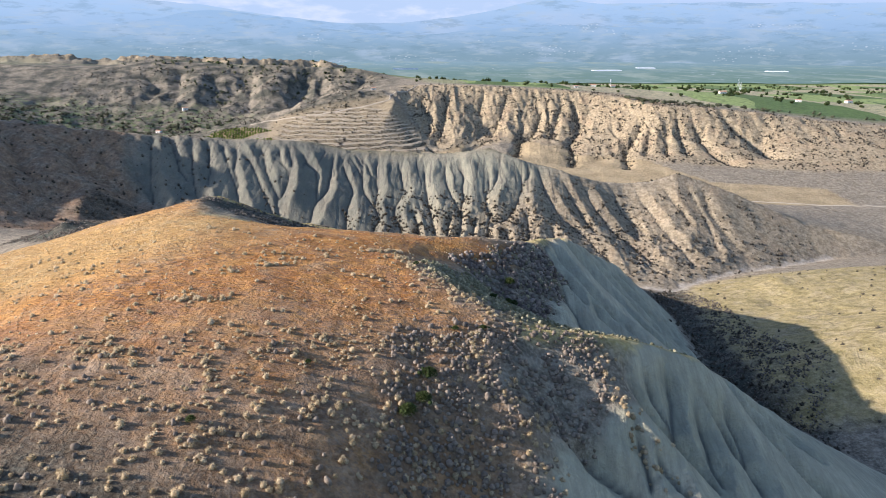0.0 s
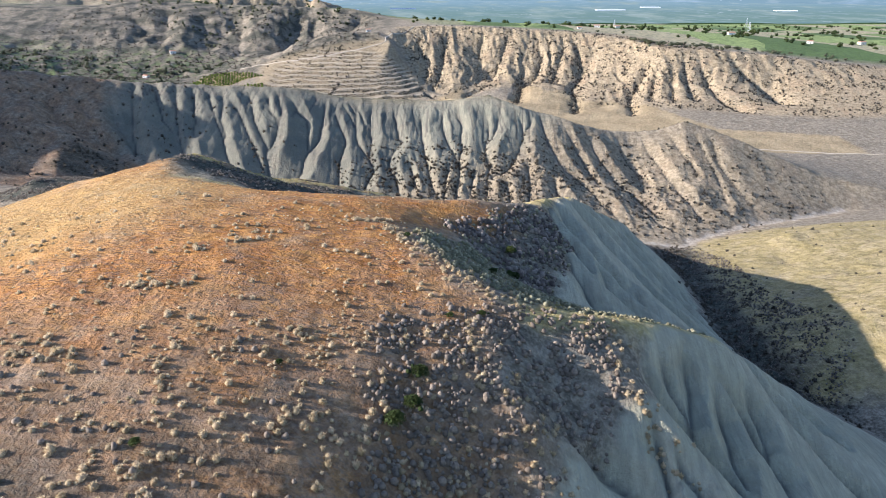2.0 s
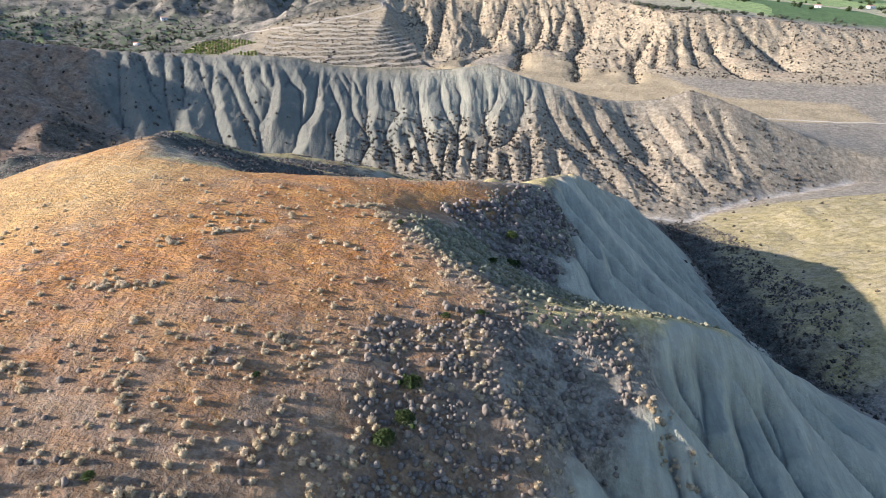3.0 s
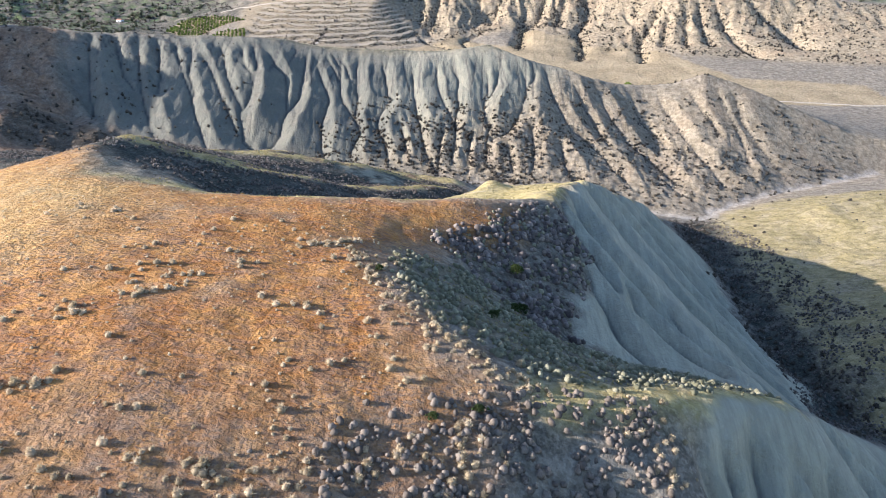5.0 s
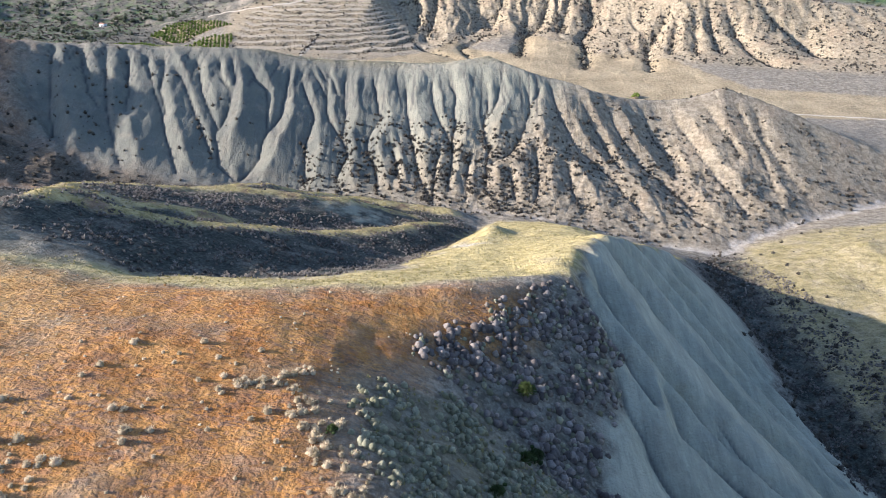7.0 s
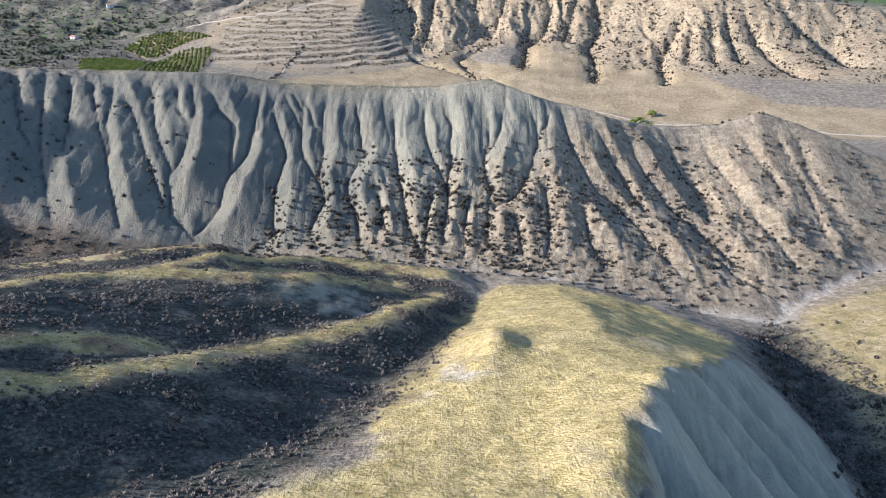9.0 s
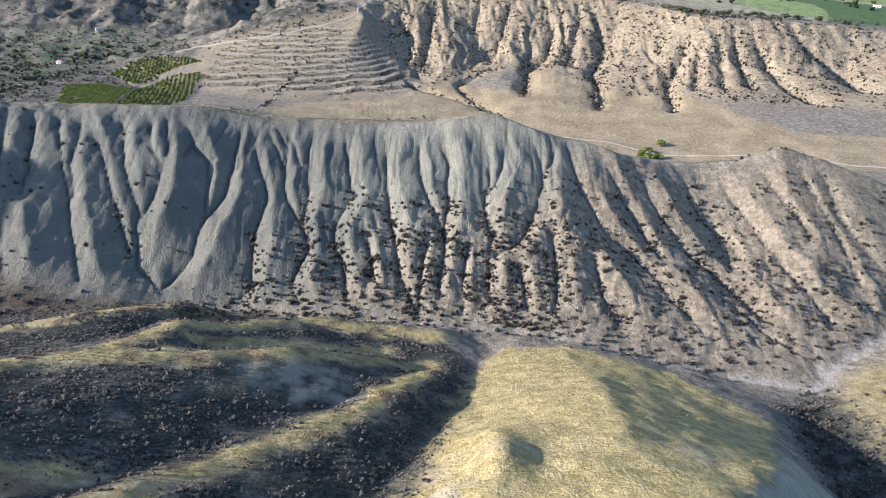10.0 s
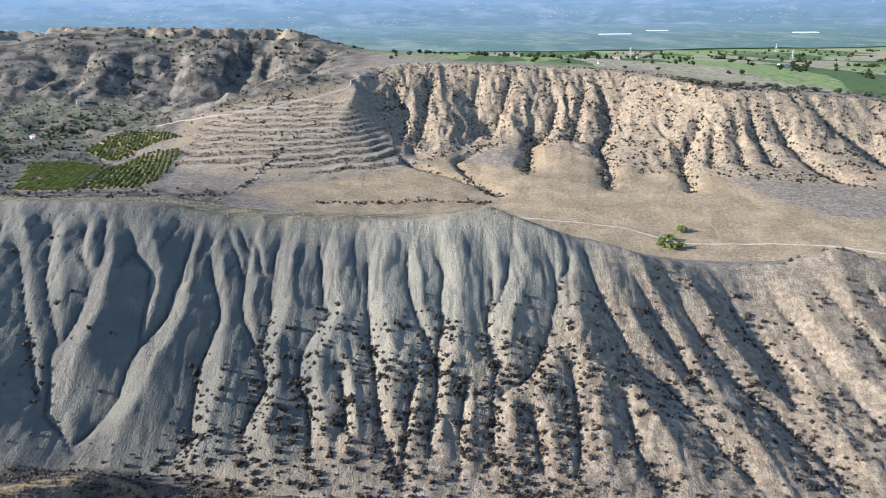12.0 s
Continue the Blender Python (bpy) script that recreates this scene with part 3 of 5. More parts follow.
def ground_at(x, y):
    """Height of the sheet itself, for whatever stands on it."""
    x, y = np.asarray(x, float), np.asarray(y, float)
    r = np.clip(np.interp(y, GY[:, 0], np.arange(len(GY))), 0, len(GY) - 1.001)
    i = r.astype(int)
    f = r - i
    out = 0
    for k, w in ((0, 1 - f), (1, f)):
        c = np.interp((x - 10) / sheet_half(GY[i + k, 0]), SHEET_FAN, np.arange(SHEET_COLUMNS))
        c = np.clip(c, 0, SHEET_COLUMNS - 1.001)
        j = c.astype(int)
        out = out + w * (GZ[i + k, j] * (1 - (c - j)) + GZ[i + k, j + 1] * (c - j))
    return out


def ground_sheet():
    """The land as one sheet: rows grow wider apart with distance, columns fan out."""
    steps = SHEET_ROWS
    ys = np.concatenate([np.arange(a, b, s) for a, b, s in steps] + [[4600.0]])
    x = SHEET_FAN[None, :] * sheet_half(ys)[:, None] + 10
    y = np.broadcast_to(ys[:, None], x.shape).copy()
    return x, y, height(x, y)


def sheet_mesh(name, x, y, z):
    n, m = x.shape
    me = bpy.data.meshes.new(name)
    me.vertices.add(n * m)
    me.vertices.foreach_set("co", np.stack([x, y, z], -1).astype(np.float32).ravel())
    i = np.arange(n * m).reshape(n, m)
    quads = np.stack([i[:-1, :-1], i[:-1, 1:], i[1:, 1:], i[1:, :-1]], -1).reshape(-1, 4)
    me.loops.add(quads.size)
    me.loops.foreach_set("vertex_index", quads.ravel().astype(np.int32))
    me.polygons.add(len(quads))
    me.polygons.foreach_set("loop_start", np.arange(0, quads.size, 4, dtype=np.int32))
    me.polygons.foreach_set("use_smooth", np.ones(len(quads), bool))
    me.update(calc_edges=True)
    return me



# ---- materials ----
class Graph:
    """A short hand for the nodes of one material."""

    def __init__(self, name, roughness=0.9):
        self.mat = bpy.data.materials.new(name)
        self.mat.use_nodes = True
        self.n, self.l = self.mat.node_tree.nodes, self.mat.node_tree.links
        self.bsdf = self.n["Principled BSDF"]
        self.bsdf.inputs["Roughness"].default_value = roughness
        self.bsdf.inputs["Specular IOR Level"].default_value = 0.15
        self.place = self.n.new("ShaderNodeTexCoord").outputs["Object"]

    def put(self, socket, value):
        if hasattr(value, "is_output"):
            self.l.new(value, socket)
        elif isinstance(value, tuple):
            socket.default_value = (*value, 1) if len(value) == 3 and len(socket.default_value) == 4 else value
        else:
            socket.default_value = value

    def stretched(self, sx, sy, sz, turn=0):
        m = self.n.new("ShaderNodeMapping")
        m.inputs["Scale"].default_value = (sx, sy, sz)
        m.inputs["Rotation"].default_value = (0, 0, radians(turn))
        self.l.new(self.place, m.inputs["Vector"])
        return m.outputs[0]

    def noise(self, size, detail=4, rough=0.55, at=None):
        t = self.n.new("ShaderNodeTexNoise")
        t.inputs["Scale"].default_value = 1 / size
        t.inputs["Detail"].default_value = detail
        t.inputs["Roughness"].default_value = rough
        self.l.new(at or self.place, t.inputs["Vector"])
        return t.outputs["Fac"]

    def cells(self, size, at=None, feature="F1", out="Color"):
        t = self.n.new("ShaderNodeTexVoronoi")
        t.feature = feature
        t.inputs["Scale"].default_value = 1 / size
        self.l.new(at or self.place, t.inputs["Vector"])
        return t.outputs[out]

    def between(self, value, low, high):
        t = self.n.new("ShaderNodeMapRange")
        t.interpolation_type = "SMOOTHSTEP"
        self.put(t.inputs["Value"], value)
        t.inputs["From Min"].default_value, t.inputs["From Max"].default_value = low, high
        return t.outputs[0]

    def sums(self, op, a, b):
        t = self.n.new("ShaderNodeMath")
        t.operation = op
        self.put(t.inputs[0], a)
        self.put(t.inputs[1], b)
        return t.outputs[0]

    def mix(self, fac, a, b, mode="MIX"):
        t = self.n.new("ShaderNodeMix")
        t.data_type, t.blend_type = "RGBA", mode
        self.put(t.inputs[0], fac)
        self.put(t.inputs[6], a)
        self.put(t.inputs[7], b)
        return t.outputs[2]

    def parts(self, name):
        t = self.n.new("ShaderNodeAttribute")
        t.attribute_name = name
        q = self.n.new("ShaderNodeSeparateColor")
        self.l.new(t.outputs["Color"], q.inputs[0])
        return q.outputs

    def number(self, name):
        t = self.n.new("ShaderNodeAttribute")
        t.attribute_name = name
        return t.outputs["Fac"]

    def random(self):
        return self.n.new("ShaderNodeObjectInfo").outputs["Random"]

    def done(self, colour, bump=None, distance=0.3, strength=0.6):
        self.put(self.bsdf.inputs["Base Color"], colour)
        if bump is not None:
            t = self.n.new("ShaderNodeBump")
            t.inputs["Distance"].default_value = distance
            t.inputs["Strength"].default_value = strength
            self.put(t.inputs["Height"], bump)
            self.l.new(t.outputs[0], self.bsdf.inputs["Normal"])
        return self.mat


def earth_material():
    g = Graph("earth", 0.95)
    a, b, c, face_shade = g.parts("cover_a"), g.parts("cover_b"), g.parts("cover_c"), g.number("face_shade")
    fine, mid, wide = g.noise(0.9, 5, 0.65), g.noise(4.5, 5, 0.6), g.noise(28, 4)
    tiny = g.noise(0.35, 3, 0.7)
    speck = g.between(fine, 0.42, 0.62)
    # dry scrubland
    col = g.mix(g.between(mid, 0.35, 0.65), (0.16, 0.135, 0.095), (0.31, 0.265, 0.19))
    col = g.mix(g.sums("MULTIPLY", speck, 0.5), col, (0.44, 0.37, 0.27))
    # orange grass with purple-brown wear, in low ripples across the slope
    ripple = g.noise(1.7, 4, 0.55, g.stretched(0.62, 1.2, 0.6, 12))
    clumps = g.noise(0.85, 3, 0.55, g.stretched(0.8, 1.25, 0.7, 12))
    wear = g.between(g.sums("ADD", ripple, g.sums("MULTIPLY", g.sums("SUBTRACT", g.noise(17, 4), 0.5), 0.4)), 0.48, 0.58)
    dry = g.mix(g.between(g.noise(6, 5, 0.65), 0.35, 0.65), (0.43, 0.18, 0.040), (0.60, 0.305, 0.085))
    dry = g.mix(g.sums("MULTIPLY", wear, 0.35), dry, (0.30, 0.185, 0.13))
    dry = g.mix(g.sums("MULTIPLY", g.between(clumps, 0.50, 0.62), g.sums("MULTIPLY", 0.75, g.between(g.noise(30, 3), 0.36, 0.56))), dry, (0.185, 0.122, 0.088))
    dry = g.mix(g.sums("MULTIPLY", g.between(fine, 0.52, 0.68), 0.4), dry, (0.58, 0.37, 0.17))
    dry = g.mix(g.sums("MULTIPLY", g.between(tiny, 0.5, 0.64), 0.4), dry, (0.16, 0.09, 0.06))
    col = g.mix(a[0], col, dry)
    # yellow-green grass
    streak = g.noise(1.3, 5, 0.65)
    grass = g.mix(g.between(mid, 0.35, 0.62), (0.36, 0.285, 0.10), (0.58, 0.45, 0.185))
    grass = g.mix(g.sums("MULTIPLY", g.between(streak, 0.45, 0.65), 0.6), grass, (0.60, 0.485, 0.25))
    grass = g.mix(g.sums("MULTIPLY", g.between(tiny, 0.52, 0.68), 0.45), grass, (0.17, 0.145, 0.06))
    grass = g.mix(g.sums("MULTIPLY", g.between(wide, 0.55, 0.72), 0.35), grass, (0.46, 0.38, 0.29))
    col = g.mix(a[2], col, grass)
    # red-brown soil
    soil = g.mix(g.between(mid, 0.35, 0.65), (0.19, 0.118, 0.068), (0.33, 0.212, 0.118))
    soil = g.mix(g.sums("MULTIPLY", speck, 0.4), soil, (0.34, 0.265, 0.19))
    col = g.mix(b[0], col, soil)
    # dark scrub floor, in places also painted shade
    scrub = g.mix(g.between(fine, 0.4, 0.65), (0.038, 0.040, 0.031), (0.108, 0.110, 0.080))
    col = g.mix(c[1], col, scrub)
    # grey clay with rills
    rill = g.noise(2.4, 6, 0.65, g.stretched(1, 0.16, 0.3))
    clay = g.mix(g.between(wide, 0.35, 0.65), (0.40, 0.375, 0.255), (0.50, 0.455, 0.31))
    # darkened copy of the clay for the face: its shade put into the colour
    clay = g.mix(face_shade, clay, g.mix(g.between(wide, 0.35, 0.65), (0.165, 0.16, 0.12), (0.225, 0.21, 0.15)))
    clay = g.mix(g.between(rill, 0.35, 0.7), g.mix(0.3, clay, (0.12, 0.12, 0.105)), clay)
    runnel = g.noise(0.9, 4, 0.6, g.stretched(1, 0.10, 0.2))
    clay = g.mix(g.sums("MULTIPLY", g.between(runnel, 0.48, 0.34), 0.16), clay, (0.11, 0.108, 0.095))
    clay = g.mix(g.sums("MULTIPLY", g.between(tiny, 0.55, 0.75), 0.25), clay, (0.50, 0.48, 0.42))
    col = g.mix(a[1], col, clay)
    # pale silty slopes
    silt = g.mix(g.between(mid, 0.35, 0.65), (0.30, 0.235, 0.14), (0.47, 0.378, 0.238))
    silt = g.mix(g.sums("MULTIPLY", g.between(wide, 0.5, 0.7), 0.45), silt, (0.42, 0.295, 0.175))
    silt = g.mix(g.sums("MULTIPLY", g.between(fine, 0.5, 0.64), 0.7), silt, (0.12, 0.10, 0.075))
    col = g.mix(c[2], col, silt)
    # beds of the rills darkened: crease shade painted into the colour
    col = g.mix(g.sums("MULTIPLY", g.number("bed_shade"), 0.75), col, (0.075, 0.072, 0.066))
    # ploughed fields
    field = g.mix(g.between(wide, 0.35, 0.65), (0.33, 0.255, 0.145), (0.43, 0.335, 0.195))
    field = g.mix(g.sums("MULTIPLY", g.between(mid, 0.5, 0.75), 0.5), field, (0.27, 0.25, 0.13))
    col = g.mix(b[1], col, field)
    # farmland in plots
    plots = g.n.new("ShaderNodeSeparateColor")
    g.l.new(g.cells(100, g.stretched(1, 0.36, 0.0, 20)), plots.inputs[0])
    farm = g.mix(g.between(plots.outputs[0], 0.3, 0.5), (0.11, 0.165, 0.055), (0.29, 0.355, 0.125))
    farm = g.mix(g.between(plots.outputs[1], 0.66, 0.72), farm, (0.42, 0.37, 0.23))
    farm = g.mix(g.sums("MULTIPLY", g.between(g.noise(9, 4, 0.7), 0.45, 0.6), 0.45), farm, (0.06, 0.09, 0.04))
    col = g.mix(b[2], col, farm)
    # gravel and tracks
    gravel = g.mix(g.between(fine, 0.35, 0.65), (0.46, 0.40, 0.31), (0.62, 0.55, 0.45))
    col = g.mix(c[0], col, gravel)
    # stones, dead stems and small growth over everything
    grit = g.sums("MULTIPLY", g.between(g.noise(2.4, 6, 0.75), 0.56, 0.44), g.sums("ADD", 0.15, g.sums("MULTIPLY", g.noise(40, 3), 0.6)))
    grit = g.sums("MULTIPLY", grit, g.sums("SUBTRACT", 1.0, g.sums("ADD", g.sums("MULTIPLY", a[1], 0.8), g.sums("MULTIPLY", a[2], 0.3))))
    col = g.mix(grit, col, g.mix(1.0, col, (0.42, 0.40, 0.38), "MULTIPLY"))
    pale = g.sums("MULTIPLY", g.between(g.noise(1.5, 5, 0.75, g.stretched(1.1, 0.9, 1, 40)), 0.57, 0.66), 0.3)
    col = g.mix(pale, col, g.mix(1.0, col, (1.45, 1.42, 1.38), "MULTIPLY"))
    tuft = g.noise(0.8, 3, 0.55, g.stretched(0.75, 1.1, 0.8, 12))
    bump = g.sums("ADD", g.sums("MULTIPLY", fine, 0.7), g.sums("MULTIPLY", mid, 1.0))
    bump = g.sums("ADD", bump, g.sums("MULTIPLY", g.sums("ADD", g.sums("MULTIPLY", clumps, 0.45), g.sums("ADD", g.sums("MULTIPLY", ripple, 0.35), g.sums("MULTIPLY", tuft, 0.6))), g.sums("ADD", g.sums("MULTIPLY", a[0], 1.0), g.sums("MULTIPLY", a[2], 0.5))))
    bump = g.sums("ADD", bump, g.sums("MULTIPLY", g.sums("ADD", rill, runnel), g.sums("ADD", 0.2, g.sums("MULTIPLY", a[1], 0.12))))
    return g.done(col, bump, 0.9, 1.0)


def plant_material(name, dark, light, roughness=0.85):
    g = Graph(name, roughness)
    tone = g.sums("ADD", g.sums("MULTIPLY", g.number("tone"), 0.65), g.sums("MULTIPLY", g.random(), 0.35))
    col = g.mix(g.between(tone, 0.0, 1.0), dark, light)
    col = g.mix(g.sums("MULTIPLY", g.between(g.noise(0.25, 3, 0.7), 0.4, 0.65), 0.35), col, tuple(v * 0.6 for v in dark))
    # lower part of each plant painted darker, as shade near the ground
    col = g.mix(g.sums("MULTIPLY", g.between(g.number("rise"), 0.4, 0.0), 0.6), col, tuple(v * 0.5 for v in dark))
    g.done(col)
    thin, both = g.n.new("ShaderNodeBsdfTranslucent"), g.n.new("ShaderNodeMixShader")
    g.put(thin.inputs["Color"], col)
    both.inputs[0].default_value = 0.4
    g.l.new(g.bsdf.outputs[0], both.inputs[1])
    g.l.new(thin.outputs[0], both.inputs[2])
    g.l.new(both.outputs[0], g.n["Material Output"].inputs["Surface"])
    return g.mat


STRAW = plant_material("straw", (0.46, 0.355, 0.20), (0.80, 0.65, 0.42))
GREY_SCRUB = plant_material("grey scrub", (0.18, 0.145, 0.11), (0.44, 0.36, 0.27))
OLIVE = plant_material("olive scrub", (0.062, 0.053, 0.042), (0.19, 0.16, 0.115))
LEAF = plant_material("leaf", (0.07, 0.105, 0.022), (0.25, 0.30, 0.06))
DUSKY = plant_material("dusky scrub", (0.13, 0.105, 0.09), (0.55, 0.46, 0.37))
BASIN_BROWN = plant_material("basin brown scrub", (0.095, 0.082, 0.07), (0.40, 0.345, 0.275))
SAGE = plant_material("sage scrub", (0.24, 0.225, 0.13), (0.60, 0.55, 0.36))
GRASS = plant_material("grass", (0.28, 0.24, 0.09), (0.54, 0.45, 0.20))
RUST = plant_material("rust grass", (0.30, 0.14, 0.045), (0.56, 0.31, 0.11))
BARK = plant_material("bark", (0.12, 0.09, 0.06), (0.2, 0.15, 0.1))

# ---- the land ----
GX, GY, GZ = ground_sheet()
ground_me = sheet_mesh("ground", GX, GY, GZ)
ground = tagged(new("ground", ground_me), "dry badland hills of orange grass and grey clay", "ground", kind="structure")
ground_me.materials.append(earth_material())

ORANGE = [(-190, 112), (-110, 124), (-60, 118), (-30, 112), (-14, 134), (-2, 150), (-3, 176), (-10, 205), (4, 220), (24, 232), (28, 250), (0, 243), (-32, 234), (-88, 240), (-100, 268), (-118, 268), (-200, 290)]
GOLDEN = [(-200, 180), (-110, 150), (-66, 190), (-60, 236), (-88, 246), (-120, 262), (-220, 280)]
DARK_CORNER = [(-140, 20), (-36, 20), (-34, 88), (-62, 98), (-140, 104)]
WORN = [(-140, 40), (20, 60), (14, 128), (-16, 150), (-40, 152), (-70, 136), (-140, 122)]
FLANK = [(-12, 150), (8, 156), (20, 128), (24, 106), (12, 92), (-10, 104)]
SHOULDER = [(8, 156), (22, 162), (40, 164), (40, 146), (30, 130), (20, 132)]
RUSTY = [(-34, 118), (2, 120), (14, 158), (0, 180), (-14, 205)]
CLAY_SPUR = [(40, 262), (47, 242), (38, 216), (35, 204), (50, 204), (84, 208), (106, 220), (126, 254), (120, 300), (128, 350), (112, 384), (97, 357), (77, 334), (58, 313), (50, 290)]
CLAY_FRONT = [(50, 170), (62, 174), (76, 182), (124, 216), (170, 190), (160, 60), (60, 50), (30, 88), (17, 112), (24, 126), (36, 136), (48, 150)]
CLAY_FACE = [(-262, 590), (-196, 606), (-110, 613), (40, 615), (100, 604), (76, 570), (52, 545), (34, 520), (4, 500), (-30, 490), (-82, 494), (-134, 492), (-190, 494), (-226, 506), (-254, 540)]
BARE = [(-48, 398), (-32, 410), (-18, 408), (-12, 394), (-30, 384), (-44, 388)]
MEADOW = [(18, 256), (38, 267), (52, 300), (60, 314), (77, 336), (97, 359), (124, 412), (104, 452), (66, 470), (36, 464), (24, 440), (16, 410), (8, 375), (0, 340), (-4, 300), (4, 266)]
STRIP = [(-90, 242), (-32, 236), (0, 246), (20, 256), (6, 290), (-30, 262), (-66, 252)]
RIGHT_HILL = [(140, 236), (420, 180), (620, 480), (230, 482), (184, 466), (166, 440), (152, 370), (144, 300)]
SLOPE = [(-7, 208), (-5, 194), (4, 178), (22, 166), (40, 169), (62, 181), (76, 187), (60, 199), (34, 198), (12, 214)]
RED = [(-700, 360), (-250, 425), (-170, 474), (-150, 486), (-180, 520), (-200, 600), (-300, 582), (-700, 560)]
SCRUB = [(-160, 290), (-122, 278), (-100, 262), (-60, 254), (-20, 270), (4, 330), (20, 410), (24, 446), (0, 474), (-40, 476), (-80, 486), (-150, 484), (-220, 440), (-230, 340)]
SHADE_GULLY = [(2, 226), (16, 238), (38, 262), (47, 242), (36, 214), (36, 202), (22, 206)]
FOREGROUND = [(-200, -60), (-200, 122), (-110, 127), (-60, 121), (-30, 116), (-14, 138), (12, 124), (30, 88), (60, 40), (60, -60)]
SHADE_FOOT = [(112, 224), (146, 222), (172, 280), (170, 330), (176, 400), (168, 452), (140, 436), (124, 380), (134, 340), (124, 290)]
SILT = [(-60, 488), (8, 545), (60, 560), (100, 604), (250, 608), (420, 600), (340, 556), (182, 470), (133, 462), (70, 476)]
SCARP_AREA = [(-70, 1130), (-70, 1196), (300, 1190), (420, 1060), (900, 1050), (900, 900), (480, 870), (300, 905), (220, 945), (120, 1030), (30, 1000), (0, 975), (-40, 1060)]
FIELDS = [(-155, 866), (-130, 906), (-77, 922), (-15, 958), (26, 1010), (50, 985), (88, 955), (118, 1046), (150, 1000), (186, 1006), (196, 965), (238, 958), (272, 930), (330, 820), (460, 800), (460, 735), (100, 722), (0, 745), (-85, 800)]
CONE_SIDE = [(-266, 1070), (-90, 1120), (-30, 1045), (-12, 965), (-80, 925), (-150, 915), (-255, 940)]
PLATEAU = [(-1400, 1600), (-100, 1440), (0, 1250), (300, 1200), (420, 1085), (1400, 1080), (4000, 4600), (-4000, 4600)]
ORCHARD_A = [(-339, 853), (-382, 961), (-351, 976), (-307, 949), (-290, 846)]
ORCHARD_B = [(-286, 849), (-303, 952), (-281, 988), (-245, 990), (-233, 884), (-239, 853)]
ORCHARD_C = [(-366, 1033), (-359, 1071), (-310, 1065), (-254, 1023), (-299, 1012), (-321, 984)]
GREEN_VALLEY = [(-900, 860), (-420, 830), (-372, 980), (-384, 1095), (-290, 1150), (-420, 1210), (-900, 1200)]
VALLEY_ROAD = [(60, 836), (87, 830), (118, 823), (160, 809), (177, 791), (193, 773), (235, 772), (275, 770), (305, 764), (340, 745), (420, 735), (520, 738)]
SPUR_ROAD = [(-300, 1068), (-266, 1068), (-219, 1062), (-170, 1070), (-121, 1085), (-90, 1100), (-82, 1110), (-88, 1125), (-62, 1150), (-40, 1190), (20, 1205)]
CREST_TRACK = [(-230, 622), (-202, 632), (-188, 652), (-167, 668), (-135, 670), (-99, 673), (-54, 673), (-8, 667), (24, 656), (45, 640)]
DITCH = [(-156, 862), (-152, 930), (-142, 985)]


CREST_TOP = [(-330, 600), (-215, 608), (-85, 612), (60, 612), (62, 640), (0, 690), (-120, 705), (-330, 705)]
LEFT_LAND = [(-900, 690), (-260, 700), (-120, 720), (-160, 860), (-238, 858), (-254, 935), (-300, 990), (-270, 1075), (-330, 1160), (-900, 1180)]
BAND = [(-262, 1080), (-222, 1069), (-170, 1077), (-121, 1091), (-92, 1106), (-95, 1138), (-155, 1140), (-190, 1121)]

FOOT = [(-260, 500), (-190, 492), (-130, 490), (-80, 492), (-40, 486), (-40, 472), (-150, 466), (-260, 460)]


